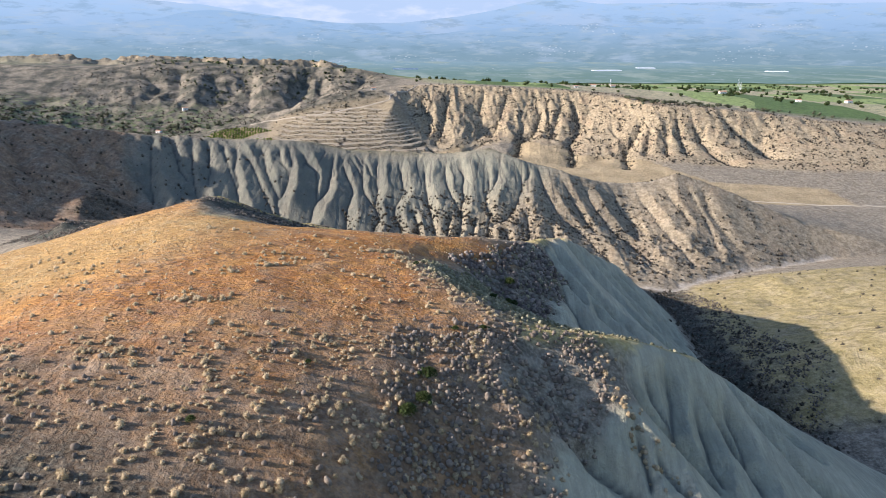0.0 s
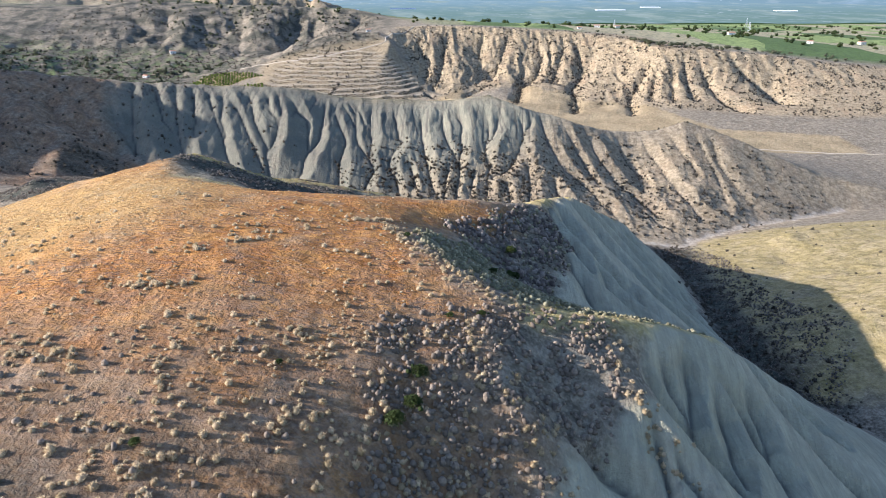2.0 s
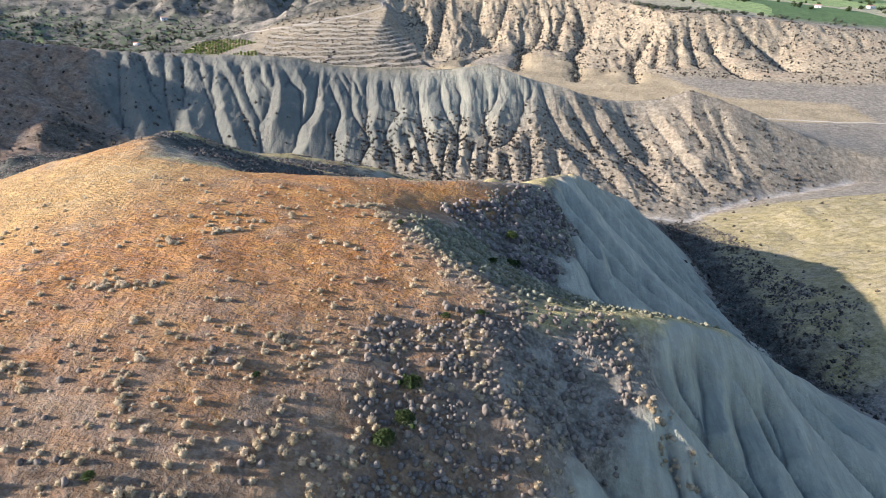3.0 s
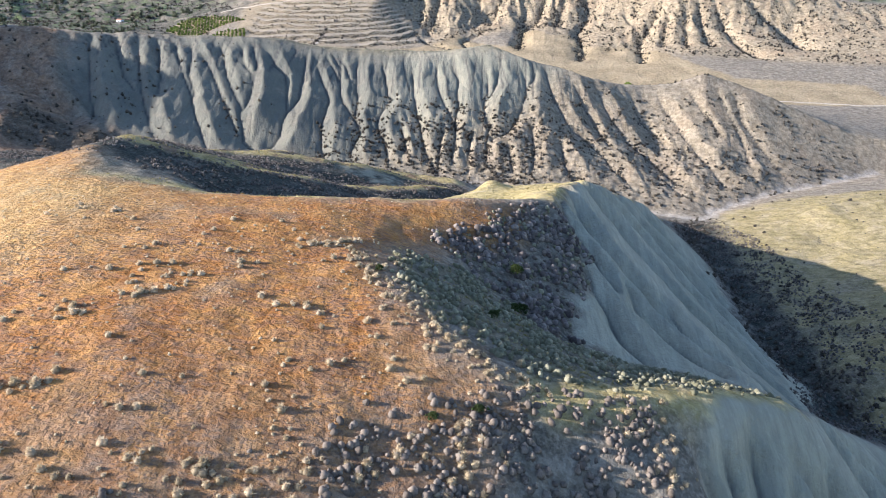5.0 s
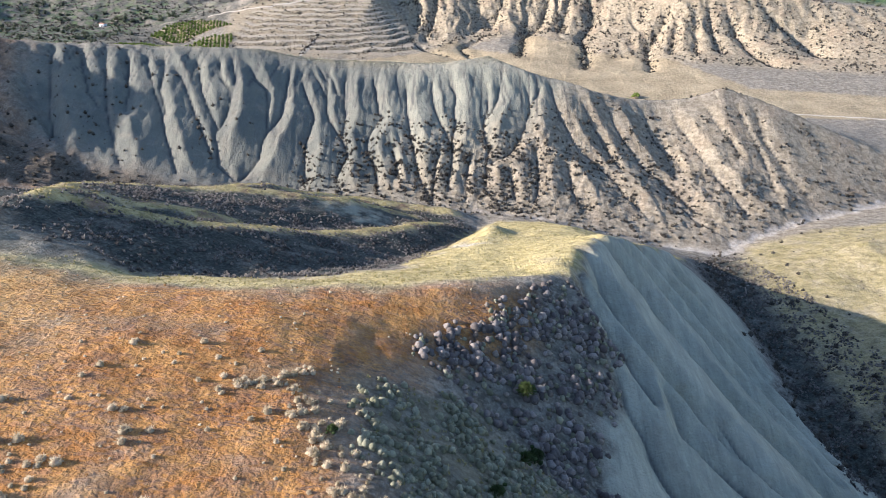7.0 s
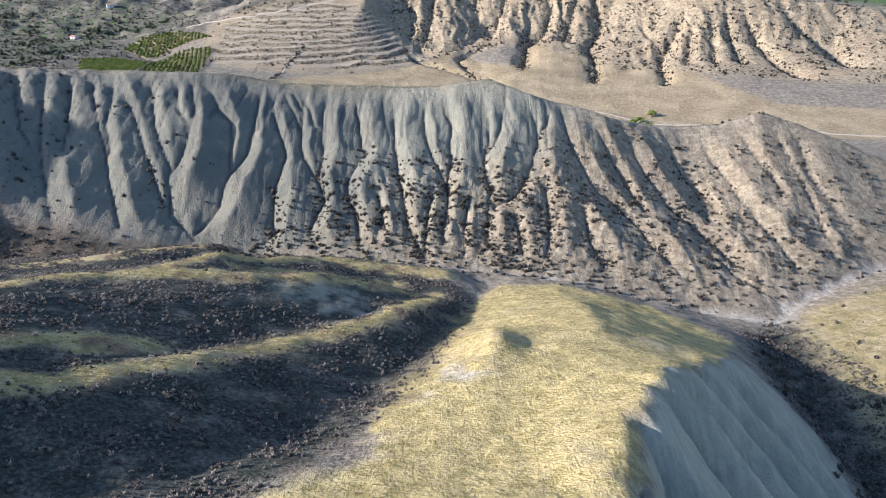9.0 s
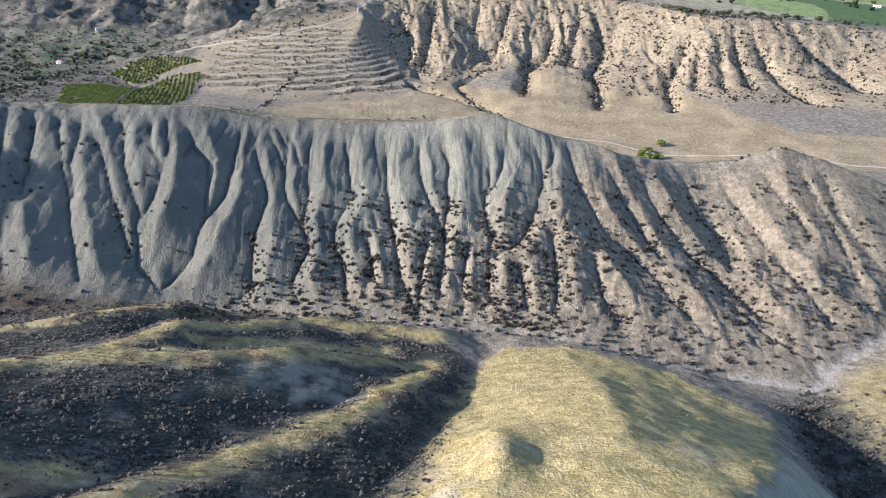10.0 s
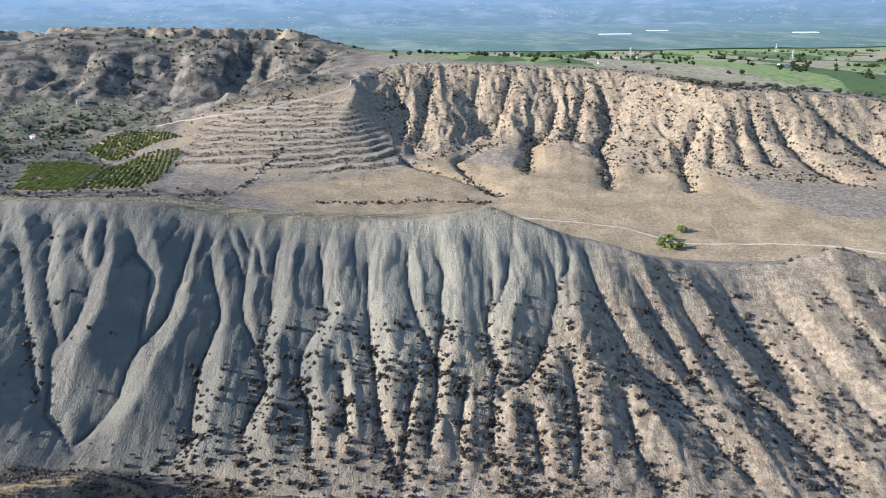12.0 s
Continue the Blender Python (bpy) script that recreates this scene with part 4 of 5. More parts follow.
def covers(x, y, z):
    """What the ground is covered with: three sets of three shares."""
    wx = x + 3.0 * rough(x, y, 9, 4, 101)
    wy = y + 3.0 * rough(x, y, 9, 4, 111)
    patchy = rough(x, y, 10, 4, 121)

    def area(corners, soft=2.0):
        return within(wx, wy, corners, soft)
    orange = np.maximum(area(ORANGE, 5), 0.7 * area(RUSTY, 6)) * np.clip(1.1 + 0.5 * patchy, 0.2, 1)
    orange = np.maximum(orange, area(FOREGROUND, 14) * np.clip(0.9 + 0.6 * patchy, 0.45, 1))
    # near corner: darker cover, partly real growth, partly weak light painted in
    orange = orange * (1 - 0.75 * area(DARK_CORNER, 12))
    clay = np.maximum(area(CLAY_SPUR, 1.5), area(CLAY_FRONT, 2))
    clay = np.maximum(clay, area(CLAY_FACE, 10) * np.clip(1.05 - 0.5 * np.clip(patchy, 0, 1), 0, 1))
    clay = np.maximum(clay, 0.75 * area(BARE, 3) * np.clip(0.7 + 0.9 * rough(x, y, 5, 3, 143), 0, 1))
    green = np.maximum(area(MEADOW, 2), area(STRIP, 4))
    green = np.maximum(green, area(RIGHT_HILL, 5) * np.clip(0.75 + 0.4 * patchy, 0.4, 1))
    green = np.maximum(green, 0.3 * area(SLOPE, 3) * np.clip(0.8 + 0.9 * patchy, 0, 1))
    green = np.maximum(green, 0.45 * area(GOLDEN, 18))
    for line in (BASIN[0], BASIN[1], BASIN[2], BASIN[3], BASIN[4], BASIN[5][2:], RIM[1][4:8]):
        d, _ = away(wx, wy, line, 14)
        green = np.maximum(green, np.clip(1.5 - d / 5, 0, 1))
    red = area(RED, 8) * (1 - 0.9 * area(CLAY_FACE, 8)) * np.clip(0.85 + 0.5 * patchy, 0, 1)
    red = np.maximum(red, np.clip(patchy * 1.6 - 0.3, 0, 1) * area(SCRUB, 6))
    red = np.maximum(red, 0.8 * area(FOOT, 4))
    low = area(WORN, 16)
    orange = orange * (1 - 0.35 * low * np.clip(0.7 + 0.5 * patchy, 0, 1))
    red = np.maximum(red, low * np.clip(0.3 + 0.6 * patchy, 0.05, 0.7))
    red = np.maximum(red, area(FOREGROUND, 24) * np.clip(0.35 - 0.6 * patchy, 0.05, 0.65))
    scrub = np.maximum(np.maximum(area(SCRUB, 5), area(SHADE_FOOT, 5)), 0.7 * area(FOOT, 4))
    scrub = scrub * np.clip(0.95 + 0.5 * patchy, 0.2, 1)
    # floor darkened here to paint the shaded gaps between shrubs
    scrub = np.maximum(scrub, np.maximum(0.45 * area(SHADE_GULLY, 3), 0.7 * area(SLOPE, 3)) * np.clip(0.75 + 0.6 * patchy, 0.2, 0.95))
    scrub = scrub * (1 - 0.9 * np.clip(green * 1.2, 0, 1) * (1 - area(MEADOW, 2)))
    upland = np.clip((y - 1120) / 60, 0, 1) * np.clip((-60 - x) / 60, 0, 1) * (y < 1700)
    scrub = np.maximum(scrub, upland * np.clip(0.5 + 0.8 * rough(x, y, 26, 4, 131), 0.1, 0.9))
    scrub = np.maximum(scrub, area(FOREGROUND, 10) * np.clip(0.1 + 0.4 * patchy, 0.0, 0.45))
    # same corner darkened again with scrub floor, shade included in the colour
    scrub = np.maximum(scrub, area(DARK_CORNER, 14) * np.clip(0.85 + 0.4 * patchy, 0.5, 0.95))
    scrub = np.maximum(scrub, 0.4 * area(RIGHT_HILL, 8) * np.clip(0.6 + 0.7 * patchy, 0, 1))
    scrub = np.maximum(scrub, 0.2 * np.maximum(area(FLANK, 4), area(SHOULDER, 3)) * np.clip(0.8 + 0.6 * patchy, 0.2, 1))
    scrub = np.maximum(scrub, area(BAND, 4) * np.clip(0.6 + 0.6 * patchy, 0, 0.9))
    scrub = np.maximum(scrub, np.maximum(0.75 * area(CREST_TOP, 5), area(LEFT_LAND, 20)) * np.clip(0.68 + 0.7 * patchy, 0.15, 0.95))
    silt = np.maximum(0.62 * area(SILT, 16), area(SCARP_AREA, 10)) * np.clip(1.0 + 0.3 * patchy, 0.4, 1)
    field = np.maximum(area(FIELDS, 3), 0.6 * area(CONE_SIDE, 6))
    farm = np.maximum(area(PLATEAU, 20), 0.6 * area(GREEN_VALLEY, 25) * np.clip(0.2 + 1.2 * patchy, 0, 1))
    badland = np.clip((-150 - x) / 150, 0, 1) * np.clip((y - 1950) / 80, 0, 1) * np.clip((2500 - y) / 60, 0, 1)
    farm = farm * (1 - badland) * (1 - 0.85 * np.clip((-160 - x) / 80, 0, 1) * (y > 1300))
    silt = np.maximum(silt, badland * np.clip(0.45 + 0.8 * rough(x, y, 60, 3, 133), 0.1, 0.9))
    scrub = np.maximum(scrub, 0.5 * badland)
    green = np.maximum(green, 0.45 * area(CREST_TOP, 5))
    for plot in (ORCHARD_A, ORCHARD_B, ORCHARD_C):
        field = np.maximum(field, area(plot, 2))
        farm = farm * (1 - area(plot, 2))
    track = np.zeros(x.shape)
    for line, half, share in ((STREAM[0][7:], 1.4, 0.35), (STREAM[1][:5], 2.6, 0.6), (CREST_TRACK, 2.2, 0.6), (DITCH, 1.6, 0.8)):
        d, _ = away(wx, wy, line, 12)
        track = np.maximum(track, share * np.clip(1.6 - d / half, 0, 1))
    st = (grid_read(RELIEF, x, y) + 1.2 * rough(x, y, 30, 2, 47)) / 4.2
    track = np.maximum(track, 0.35 * area(TERRACED, 8) * np.clip(1.6 - 2.6 * (st - np.floor(st)), 0, 1))
    pale = area([(6, 318), (24, 322), (22, 340), (10, 336)], 5) * np.clip(patchy * 2, 0, 1)
    track = np.maximum(track, 0.8 * pale)
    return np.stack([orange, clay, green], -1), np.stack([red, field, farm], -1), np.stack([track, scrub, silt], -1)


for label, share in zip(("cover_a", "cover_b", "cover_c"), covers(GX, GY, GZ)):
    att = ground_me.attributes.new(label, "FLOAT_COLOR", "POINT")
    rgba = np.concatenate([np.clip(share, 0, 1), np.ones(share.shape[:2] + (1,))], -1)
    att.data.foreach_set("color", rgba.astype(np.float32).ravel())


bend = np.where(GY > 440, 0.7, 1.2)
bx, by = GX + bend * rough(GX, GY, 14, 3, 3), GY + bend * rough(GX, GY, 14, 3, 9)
# Thin dark thread along every gully line, painted as crease shade.
bed_shades = np.zeros(GX.shape)
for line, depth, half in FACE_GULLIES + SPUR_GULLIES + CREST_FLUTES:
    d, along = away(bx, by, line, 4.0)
    bed_shades = np.maximum(bed_shades, np.clip(1.2 - d / 0.85, 0, 1) * np.clip(along * 4, 0, 1))
att = ground_me.attributes.new("bed_shade", "FLOAT", "POINT")
att.data.foreach_set("value", bed_shades.astype(np.float32).ravel())
# Share of darkened face clay, rising westward where shade is painted in.
att = ground_me.attributes.new("face_shade", "FLOAT", "POINT")
att.data.foreach_set("value", (np.clip((70 - GX + 20 * rough(GX, GY, 30, 3, 141)) / 110, 0.6, 1) * np.clip((GY - 440) / 20, 0, 1)).astype(np.float32).ravel())


def road_strip(name, line, width, label, lift=0.25):
    p = sampled([(*q[:2], 0) for q in line], 3.0)[:, :2]
    for _ in range(8):
        p[1:-1] = (p[:-2] + 2 * p[1:-1] + p[2:]) / 4
    d = np.gradient(p, axis=0)
    side = np.stack([d[:, 1], -d[:, 0]], -1) / np.hypot(*d.T)[:, None]
    u = np.linspace(-1, 1, 5) * width / 2
    wob = 1 + 0.25 * rough(np.arange(len(p)) * 1.0, np.zeros(len(p)), 6, 2, 5)
    x = p[:, 0:1] + side[:, 0:1] * u * wob[:, None]
    y = p[:, 1:2] + side[:, 1:2] * u * wob[:, None]
    z = ground_at(x, y) + lift - 0.5 * (np.abs(u) / u.max()) ** 4
    me = sheet_mesh(name, x.T, y.T, z.T)
    me.materials.append(ROAD)
    return tagged(new(name, me), label, "road", kind="structure")


g = Graph("road dust", 0.95)
ROAD = g.done(g.mix(g.between(g.noise(1.2, 5), 0.35, 0.65), (0.36, 0.30, 0.22), (0.52, 0.45, 0.35)), g.noise(0.6, 4), 0.08)
road_strip("road", VALLEY_ROAD, 3.4, "pale dusty dirt road across the valley floor")
road_strip("road", SPUR_ROAD, 2.2, "pale dirt road climbing the terraced spur", 0.5)


# ---- plants ----
def tussock_shape(seed, blades, wide=1.0, tall=0.7, n=7, thin=0.045, heart=0.55):
    """A clump one metre across: a small lumpy heart inside a mop of leaning blades."""
    r = np.random.RandomState(seed)
    v, f = [], []
    levels = ((0.46, -0.12), (0.40, 0.3)) if n < 6 else ((0.46, -0.12), (0.42, 0.2), (0.25, 0.42))
    for radius, z in levels:
        for k in range(n):
            w = heart * radius * (0.7 + 0.6 * r.rand())
            q = 2 * math.pi * (k + 0.4 * r.rand()) / n
            v.append((w * math.cos(q) * wide, w * math.sin(q) * wide, heart * z * tall / 0.6 * (0.7 + 0.6 * r.rand())))
    for j in range(len(levels) - 1):
        for k in range(n):
            p, q = j * n + k, j * n + (k + 1) % n
            f += [(p, q, q + n), (p, q + n, p + n)]
    e = (len(levels) - 1) * n
    v.append((0, 0, 0.9 * heart * tall))
    f += [(e + k, e + (k + 1) % n, e + n) for k in range(n)]
    for k in range(blades):
        q, up = r.rand() * 2 * math.pi, 0.05 + 0.95 * r.rand() ** 0.8
        out = math.sqrt(max(0.0, 1 - up * up))
        c, s, twist = math.cos(q), math.sin(q), r.randn() * 0.6
        root, reach = 0.25 + 0.35 * r.rand(), 0.75 + 0.32 * r.rand()
        w = thin * (0.7 + 0.6 * r.rand())
        i = len(v)
        foot = (0.5 * root * out * c * wide, 0.5 * root * out * s * wide, tall * root * up * 0.9)
        v += [(foot[0] - w * s, foot[1] + w * c, foot[2] - w * twist), (foot[0] + w * s, foot[1] - w * c, foot[2] + w * twist),
              (0.52 * reach * out * c * wide + 0.06 * r.randn(), 0.52 * reach * out * s * wide + 0.06 * r.randn(), tall * reach * (0.9 * up + 0.1))]
        f.append((i, i + 1, i + 2))
    return np.array(v), np.array(f)


def bush_shape(seed, lumps=5, leaves=26, leaf=0.09, lump=1.0):
    """A bush one metre across: several lumps with leafy tips."""
    r = np.random.RandomState(seed)
    v, f = [], []
    ico = bmesh.new()
    bmesh.ops.create_icosphere(ico, subdivisions=1, radius=1)
    iv = np.array([q.co[:] for q in ico.verts])
    jf = np.array([[q.index for q in p.verts] for p in ico.faces])
    ico.free()
    for k in range(lumps):
        size = lump * (0.2 + 0.14 * r.rand())
        c = np.array([0.28 * r.randn(), 0.28 * r.randn(), 0.25 + 0.22 * r.rand()]) * (0 if k == 0 else 1) + np.array([0, 0, 0.26 if k == 0 else 0])
        p = iv * (size * (0.75 + 0.5 * r.rand(len(iv), 1))) * np.array([1, 1, 0.9]) + c
        p[:, 2] = np.maximum(p[:, 2], -0.05)
        f += (jf + len(v)).tolist()
        v += p.tolist()
    for k in range(leaves):
        q, e = r.rand() * 2 * math.pi, r.rand() * 1.4
        d = np.array([math.cos(q) * math.cos(e), math.sin(q) * math.cos(e), math.sin(e)])
        c = d * (0.32 + 0.26 * r.rand()) + np.array([0, 0, 0.2])
        t = r.randn(2, 3) * leaf
        i = len(v)
        v += [(c + t[0]).tolist(), (c + t[1]).tolist(), (c - t[0] - t[1] + d * 0.05).tolist()]
        f.append((i, i + 1, i + 2))
    return np.array(v), np.array(f)


def tri_mesh(name, v, f, tone, material, smooth=False, rise=None):
    me = bpy.data.meshes.new(name)
    me.vertices.add(len(v))
    me.vertices.foreach_set("co", v.astype(np.float32).ravel())
    me.loops.add(f.size)
    me.loops.foreach_set("vertex_index", f.astype(np.int32).ravel())
    me.polygons.add(len(f))
    me.polygons.foreach_set("loop_start", np.arange(0, f.size, 3, dtype=np.int32))
    me.polygons.foreach_set("use_smooth", np.full(len(f), smooth))
    me.update(calc_edges=True)
    att = me.attributes.new("tone", "FLOAT", "POINT")
    att.data.foreach_set("value", np.broadcast_to(tone, (len(v),)).astype(np.float32))
    rise = v[:, 2] * 0 + 1 if rise is None else rise
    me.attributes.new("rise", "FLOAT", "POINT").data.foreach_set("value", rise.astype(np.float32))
    me.materials.append(material)
    return me


def strewn(name, shapes, x, y, size, material, label, category, rng, flat=1.0):
    """Many plants in one mesh of stuff."""
    z = ground_at(x, y) - 0.06 * size
    pick = rng.randint(len(shapes), size=len(x))
    vs, fs, ts, rs, base = [], [], [], [], 0
    turn = rng.rand(len(x)) * 2 * math.pi
    tone = rng.rand(len(x))
    tall = 0.8 + 0.5 * rng.rand(len(x))
    for k, (v, f) in enumerate(shapes):
        m = np.nonzero(pick == k)[0]
        if not len(m):
            continue
        c, s = np.cos(turn[m])[:, None], np.sin(turn[m])[:, None]
        px = (v[:, 0] * c - v[:, 1] * s) * size[m, None] + x[m, None]
        py = (v[:, 0] * s + v[:, 1] * c) * size[m, None] + y[m, None]
        pz = v[:, 2] * size[m, None] * tall[m, None] * flat + z[m, None]
        vs.append(np.stack([px, py, pz], -1).reshape(-1, 3))
        fs.append((f[None] + base + np.arange(len(m))[:, None, None] * len(v)).reshape(-1, 3))
        ts.append(np.repeat(tone[m], len(v)))
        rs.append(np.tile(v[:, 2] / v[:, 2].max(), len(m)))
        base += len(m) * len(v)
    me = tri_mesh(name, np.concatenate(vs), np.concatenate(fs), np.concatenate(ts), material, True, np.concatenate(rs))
    return tagged(new(name, me), label, category, kind="stuff")


def spread(rng, corners, per_square_metre, clump=0.0, clump_size=9.0, seed=0):
    """Random places inside an outline, gathered in clumps where clump is above 0."""
    p = np.array(corners, float)
    lo, hi = p.min(0), p.max(0)
    n = rng.poisson((hi - lo).prod() * per_square_metre)
    x, y = lo[0] + rng.rand(n) * (hi[0] - lo[0]), lo[1] + rng.rand(n) * (hi[1] - lo[1])
    keep = within(x, y, corners, 3) > rng.rand(n)
    if clump:
        keep &= rng.rand(n) < np.clip(0.5 + clump * rough(x, y, clump_size, 3, 200 + seed), 0, 1)
    return x[keep], y[keep]


def beside(rng, line, per_metre, reach):
    p = sampled([(*q[:2], 0) for q in line], 0.5)
    n = int(len(p) * 0.5 * per_metre)
    i = rng.randint(len(p), size=n)
    return p[i, 0] + rng.randn(n) * reach, p[i, 1] + rng.randn(n) * reach


def joined(*pairs):
    return np.concatenate([q[0] for q in pairs]), np.concatenate([q[1] for q in pairs])


rng = np.random.RandomState(7)
TUFTS = [tussock_shape(k, 88, 1.15, 0.66, 7, 0.05, 0.74) for k in range(5)]
SMALL_TUFTS = [tussock_shape(10 + k, 22, 1.1, 0.55, 5, 0.07, 0.78) for k in range(4)]
LOW_TUFTS = [tussock_shape(20 + k, 9, 1.0, 0.5, 4, 0.12, 0.4) for k in range(4)]
SCRUBS = [tussock_shape(40 + k, 34, 1.2, 0.72, 6, 0.075, 0.96) for k in range(5)]
LOW_BUSHES = [tussock_shape(160 + k, 20, 1.25, 0.75, 5, 0.14, 0.6) for k in range(5)]
FAR_BUSHES = [tussock_shape(180 + k, 9, 1.25, 0.75, 4, 0.17, 0.6) for k in range(5)]
CROWNS = [bush_shape(80 + k, 4, 24) for k in range(4)]

# straw tussocks over the hill, the nearest singly
HILLSIDE = [(-130, 70), (8, 84), (8, 150), (-8, 186), (-16, 210), (-60, 218), (-130, 200)]
LOWER = [(-130, 70), (16, 80), (12, 146), (-30, 142), (-60, 128), (-130, 122)]
TUFT_ROWS = [[(-49, 172.5), (-45, 175), (-41, 179)], [(-57, 167), (-53, 167)], [(-26, 199), (-20, 202), (-13, 209)], [(-50, 177), (-41, 183)], [(-64, 148), (-52, 148)], [(-25, 203), (-14, 202)]]
x, y = joined(spread(rng, HILLSIDE, 0.06, 1.3, 12, 1), spread(rng, LOWER, 0.26, 1.0, 10, 2),
              *[beside(rng, r, 1.6, 0.7) for r in TUFT_ROWS], beside(rng, RIM[1][:5], 3.0, 2.6),
              beside(rng, RIM[2][:4], 2.6, 4.0), beside(rng, RIM[3][:3], 2.4, 3.0))
size = 0.7 + 1.2 * rng.rand(len(x)) ** 1.5
single = np.nonzero((y > 150) & (x < 10))[0][:300]
rest = np.setdiff1d(np.arange(len(x)), single)
strewn("tussocks", TUFTS, x[rest], y[rest], size[rest], STRAW, "pale straw tussocks thick on the lower hillside", "grass", rng)
tuft_meshes = [tri_mesh("tussock", v, f, 0.2 + 0.18 * k, STRAW, True, v[:, 2] / v[:, 2].max()) for k, (v, f) in enumerate(TUFTS)]
zz = ground_at(x[single], y[single])
for k, i in enumerate(single):
    ob = tagged(new("tussock", tuft_meshes[k % 5]), "pale straw tussock on the orange hillside", "grass", group="tussocks on the hill")
    ob.matrix_world = Matrix.Translation((x[i], y[i], zz[k] - 0.05)) @ Matrix.Rotation(rng.rand() * 6.28, 4, "Z") @ Matrix.Scale(size[i], 4)

x, y = spread(rng, ORANGE, 0.06, 1.0, 12, 30)
strewn("small_tussocks", SMALL_TUFTS, x, y, 0.35 + 0.5 * rng.rand(len(x)), STRAW, "small pale tussocks scattered over orange grass", "grass", rng)
x, y = spread(rng, ORANGE, 0.3, 0.8, 5, 3)
strewn("dry_grass", LOW_TUFTS, x, y, 0.25 + 0.5 * rng.rand(len(x)) ** 2, RUST, "short rust-orange dry grass on the hill", "grass", rng)
x, y = joined(spread(rng, MEADOW, 0.16, 0.8, 6, 4), spread(rng, STRIP, 0.35, 0.6, 6, 5), spread(rng, RIGHT_HILL, 0.09, 0.8, 7, 6), spread(rng, SLOPE, 0.6, 0.8, 6, 7),
              *[beside(rng, r, 4, 3) for r in BASIN[:5]])
strewn("meadow_grass", LOW_TUFTS, x, y, 0.5 + 0.6 * rng.rand(len(x)), GRASS, "yellow-green grass tufts on the hilltops", "grass", rng)
x, y = joined(spread(rng, FLANK, 1.0, 0.8, 6, 11), spread(rng, SHOULDER, 1.1, 0.8, 6, 12), spread(rng, LOWER, 0.05, 1.0, 10, 13), spread(rng, SHADE_GULLY, 0.25, 1.0, 7, 44))
strewn("scrub", SCRUBS, x, y, 0.7 + 0.8 * rng.rand(len(x)) ** 1.6, GREY_SCRUB, "dense grey-brown scrub in the shaded gullies", "shrub", rng)
x, y = joined(spread(rng, SLOPE, 1.1, 0.8, 7, 10), spread(rng, SHADE_GULLY, 0.25, 0.8, 5, 45))
strewn("sage_scrub", SCRUBS, x, y, 0.8 + 0.8 * rng.rand(len(x)) ** 1.6, SAGE, "low grey-green scrub on the shaded slope", "shrub", rng)
x, y = spread(rng, SHADE_GULLY, 0.8, 1.0, 8, 8)
strewn("gully_shrubs", SCRUBS, x, y, 1.0 + 1.1 * rng.rand(len(x)) ** 1.6, DUSKY, "dark brown shrubs filling the shaded gully", "shrub", rng)
x, y = joined(spread(rng, SCRUB, 0.72, 0.9, 14, 9), spread(rng, SHADE_FOOT, 0.9, 0.9, 9, 46))
out = within(x, y, BARE, 2) < rng.rand(len(x)) * 0.9
for line in BASIN[:5]:
    out &= away(x, y, line, 8)[0] > 2.0 + 4.0 * rng.rand(len(x))
x, y = x[out], y[out]
strewn("basin_scrub", FAR_BUSHES, x, y, 0.7 + 0.9 * rng.rand(len(x)) ** 1.6, BASIN_BROWN, "dense dusky brown scrub over the basin slopes", "shrub", rng)

# dark shrubs on the eroded slopes
EROSION = [(-90, 500), (-40, 560), (30, 590), (90, 604), (260, 608), (330, 560), (182, 474), (133, 466), (60, 482), (-60, 490)]
x, y = joined(spread(rng, EROSION, 0.07, 1.6, 13, 14), spread(rng, [(-84, 498), (-66, 535), (-20, 552), (60, 556), (90, 540), (60, 484), (-40, 487)], 0.16, 1.7, 11, 34), spread(rng, [(-60, 486), (60, 482), (180, 470), (230, 540), (120, 560), (0, 530)], 0.05, 1.2, 10, 15),
              spread(rng, CLAY_FACE, 0.003), spread(rng, SHADE_FOOT, 0.05, 1.0, 9, 16), beside(rng, RAVINES[5][3:], 1.3, 5), spread(rng, FOOT, 0.14, 0.8, 8, 36), spread(rng, RIGHT_HILL, 0.006, 0.8, 20, 17),
              spread(rng, RED, 0.03, 0.9, 14, 18), beside(rng, STREAM[0][4:], 0.7, 5), beside(rng, CREST[1][4:12], 0.4, 3),
              *[beside(rng, q[0][len(q[0]) // 2:], 0.9, 2.4) for q in FACE_GULLIES[5:32]])
keep = (y < 560 + 0.35 * np.clip(x - 20, 0, 100) + 14 * rough(x, y, 20, 2, 77)) | (x < -150) | (y > 612)
x, y = x[keep], y[keep]
strewn("shrubs", LOW_BUSHES, x, y, 0.9 + 2.0 * rng.rand(len(x)) ** 2.0, OLIVE, "dark olive shrubs dotted over the eroded slopes", "shrub", rng)
x, y = joined(spread(rng, SCARP_AREA, 0.055, 1.4, 22, 19), spread(rng, CONE_SIDE, 0.01, 1.0, 12, 20), spread(rng, BAND, 0.06, 0.8, 12, 27),
              spread(rng, [(-700, 1150), (-280, 1150), (-150, 1240), (-110, 1400), (-330, 1450), (-700, 1420)], 0.026, 1.2, 24, 21),
              spread(rng, GREEN_VALLEY, 0.02, 1.5, 40, 22), beside(rng, DITCH, 0.8, 1.6), *[beside(rng, q[0], 0.7, 3.5) for q in SCARP_GULLIES],
              spread(rng, LEFT_LAND, 0.035, 1.5, 30, 51),
              beside(rng, [(-85, 846), (-44, 852), (8, 868), (58, 868)], 0.9, 3))
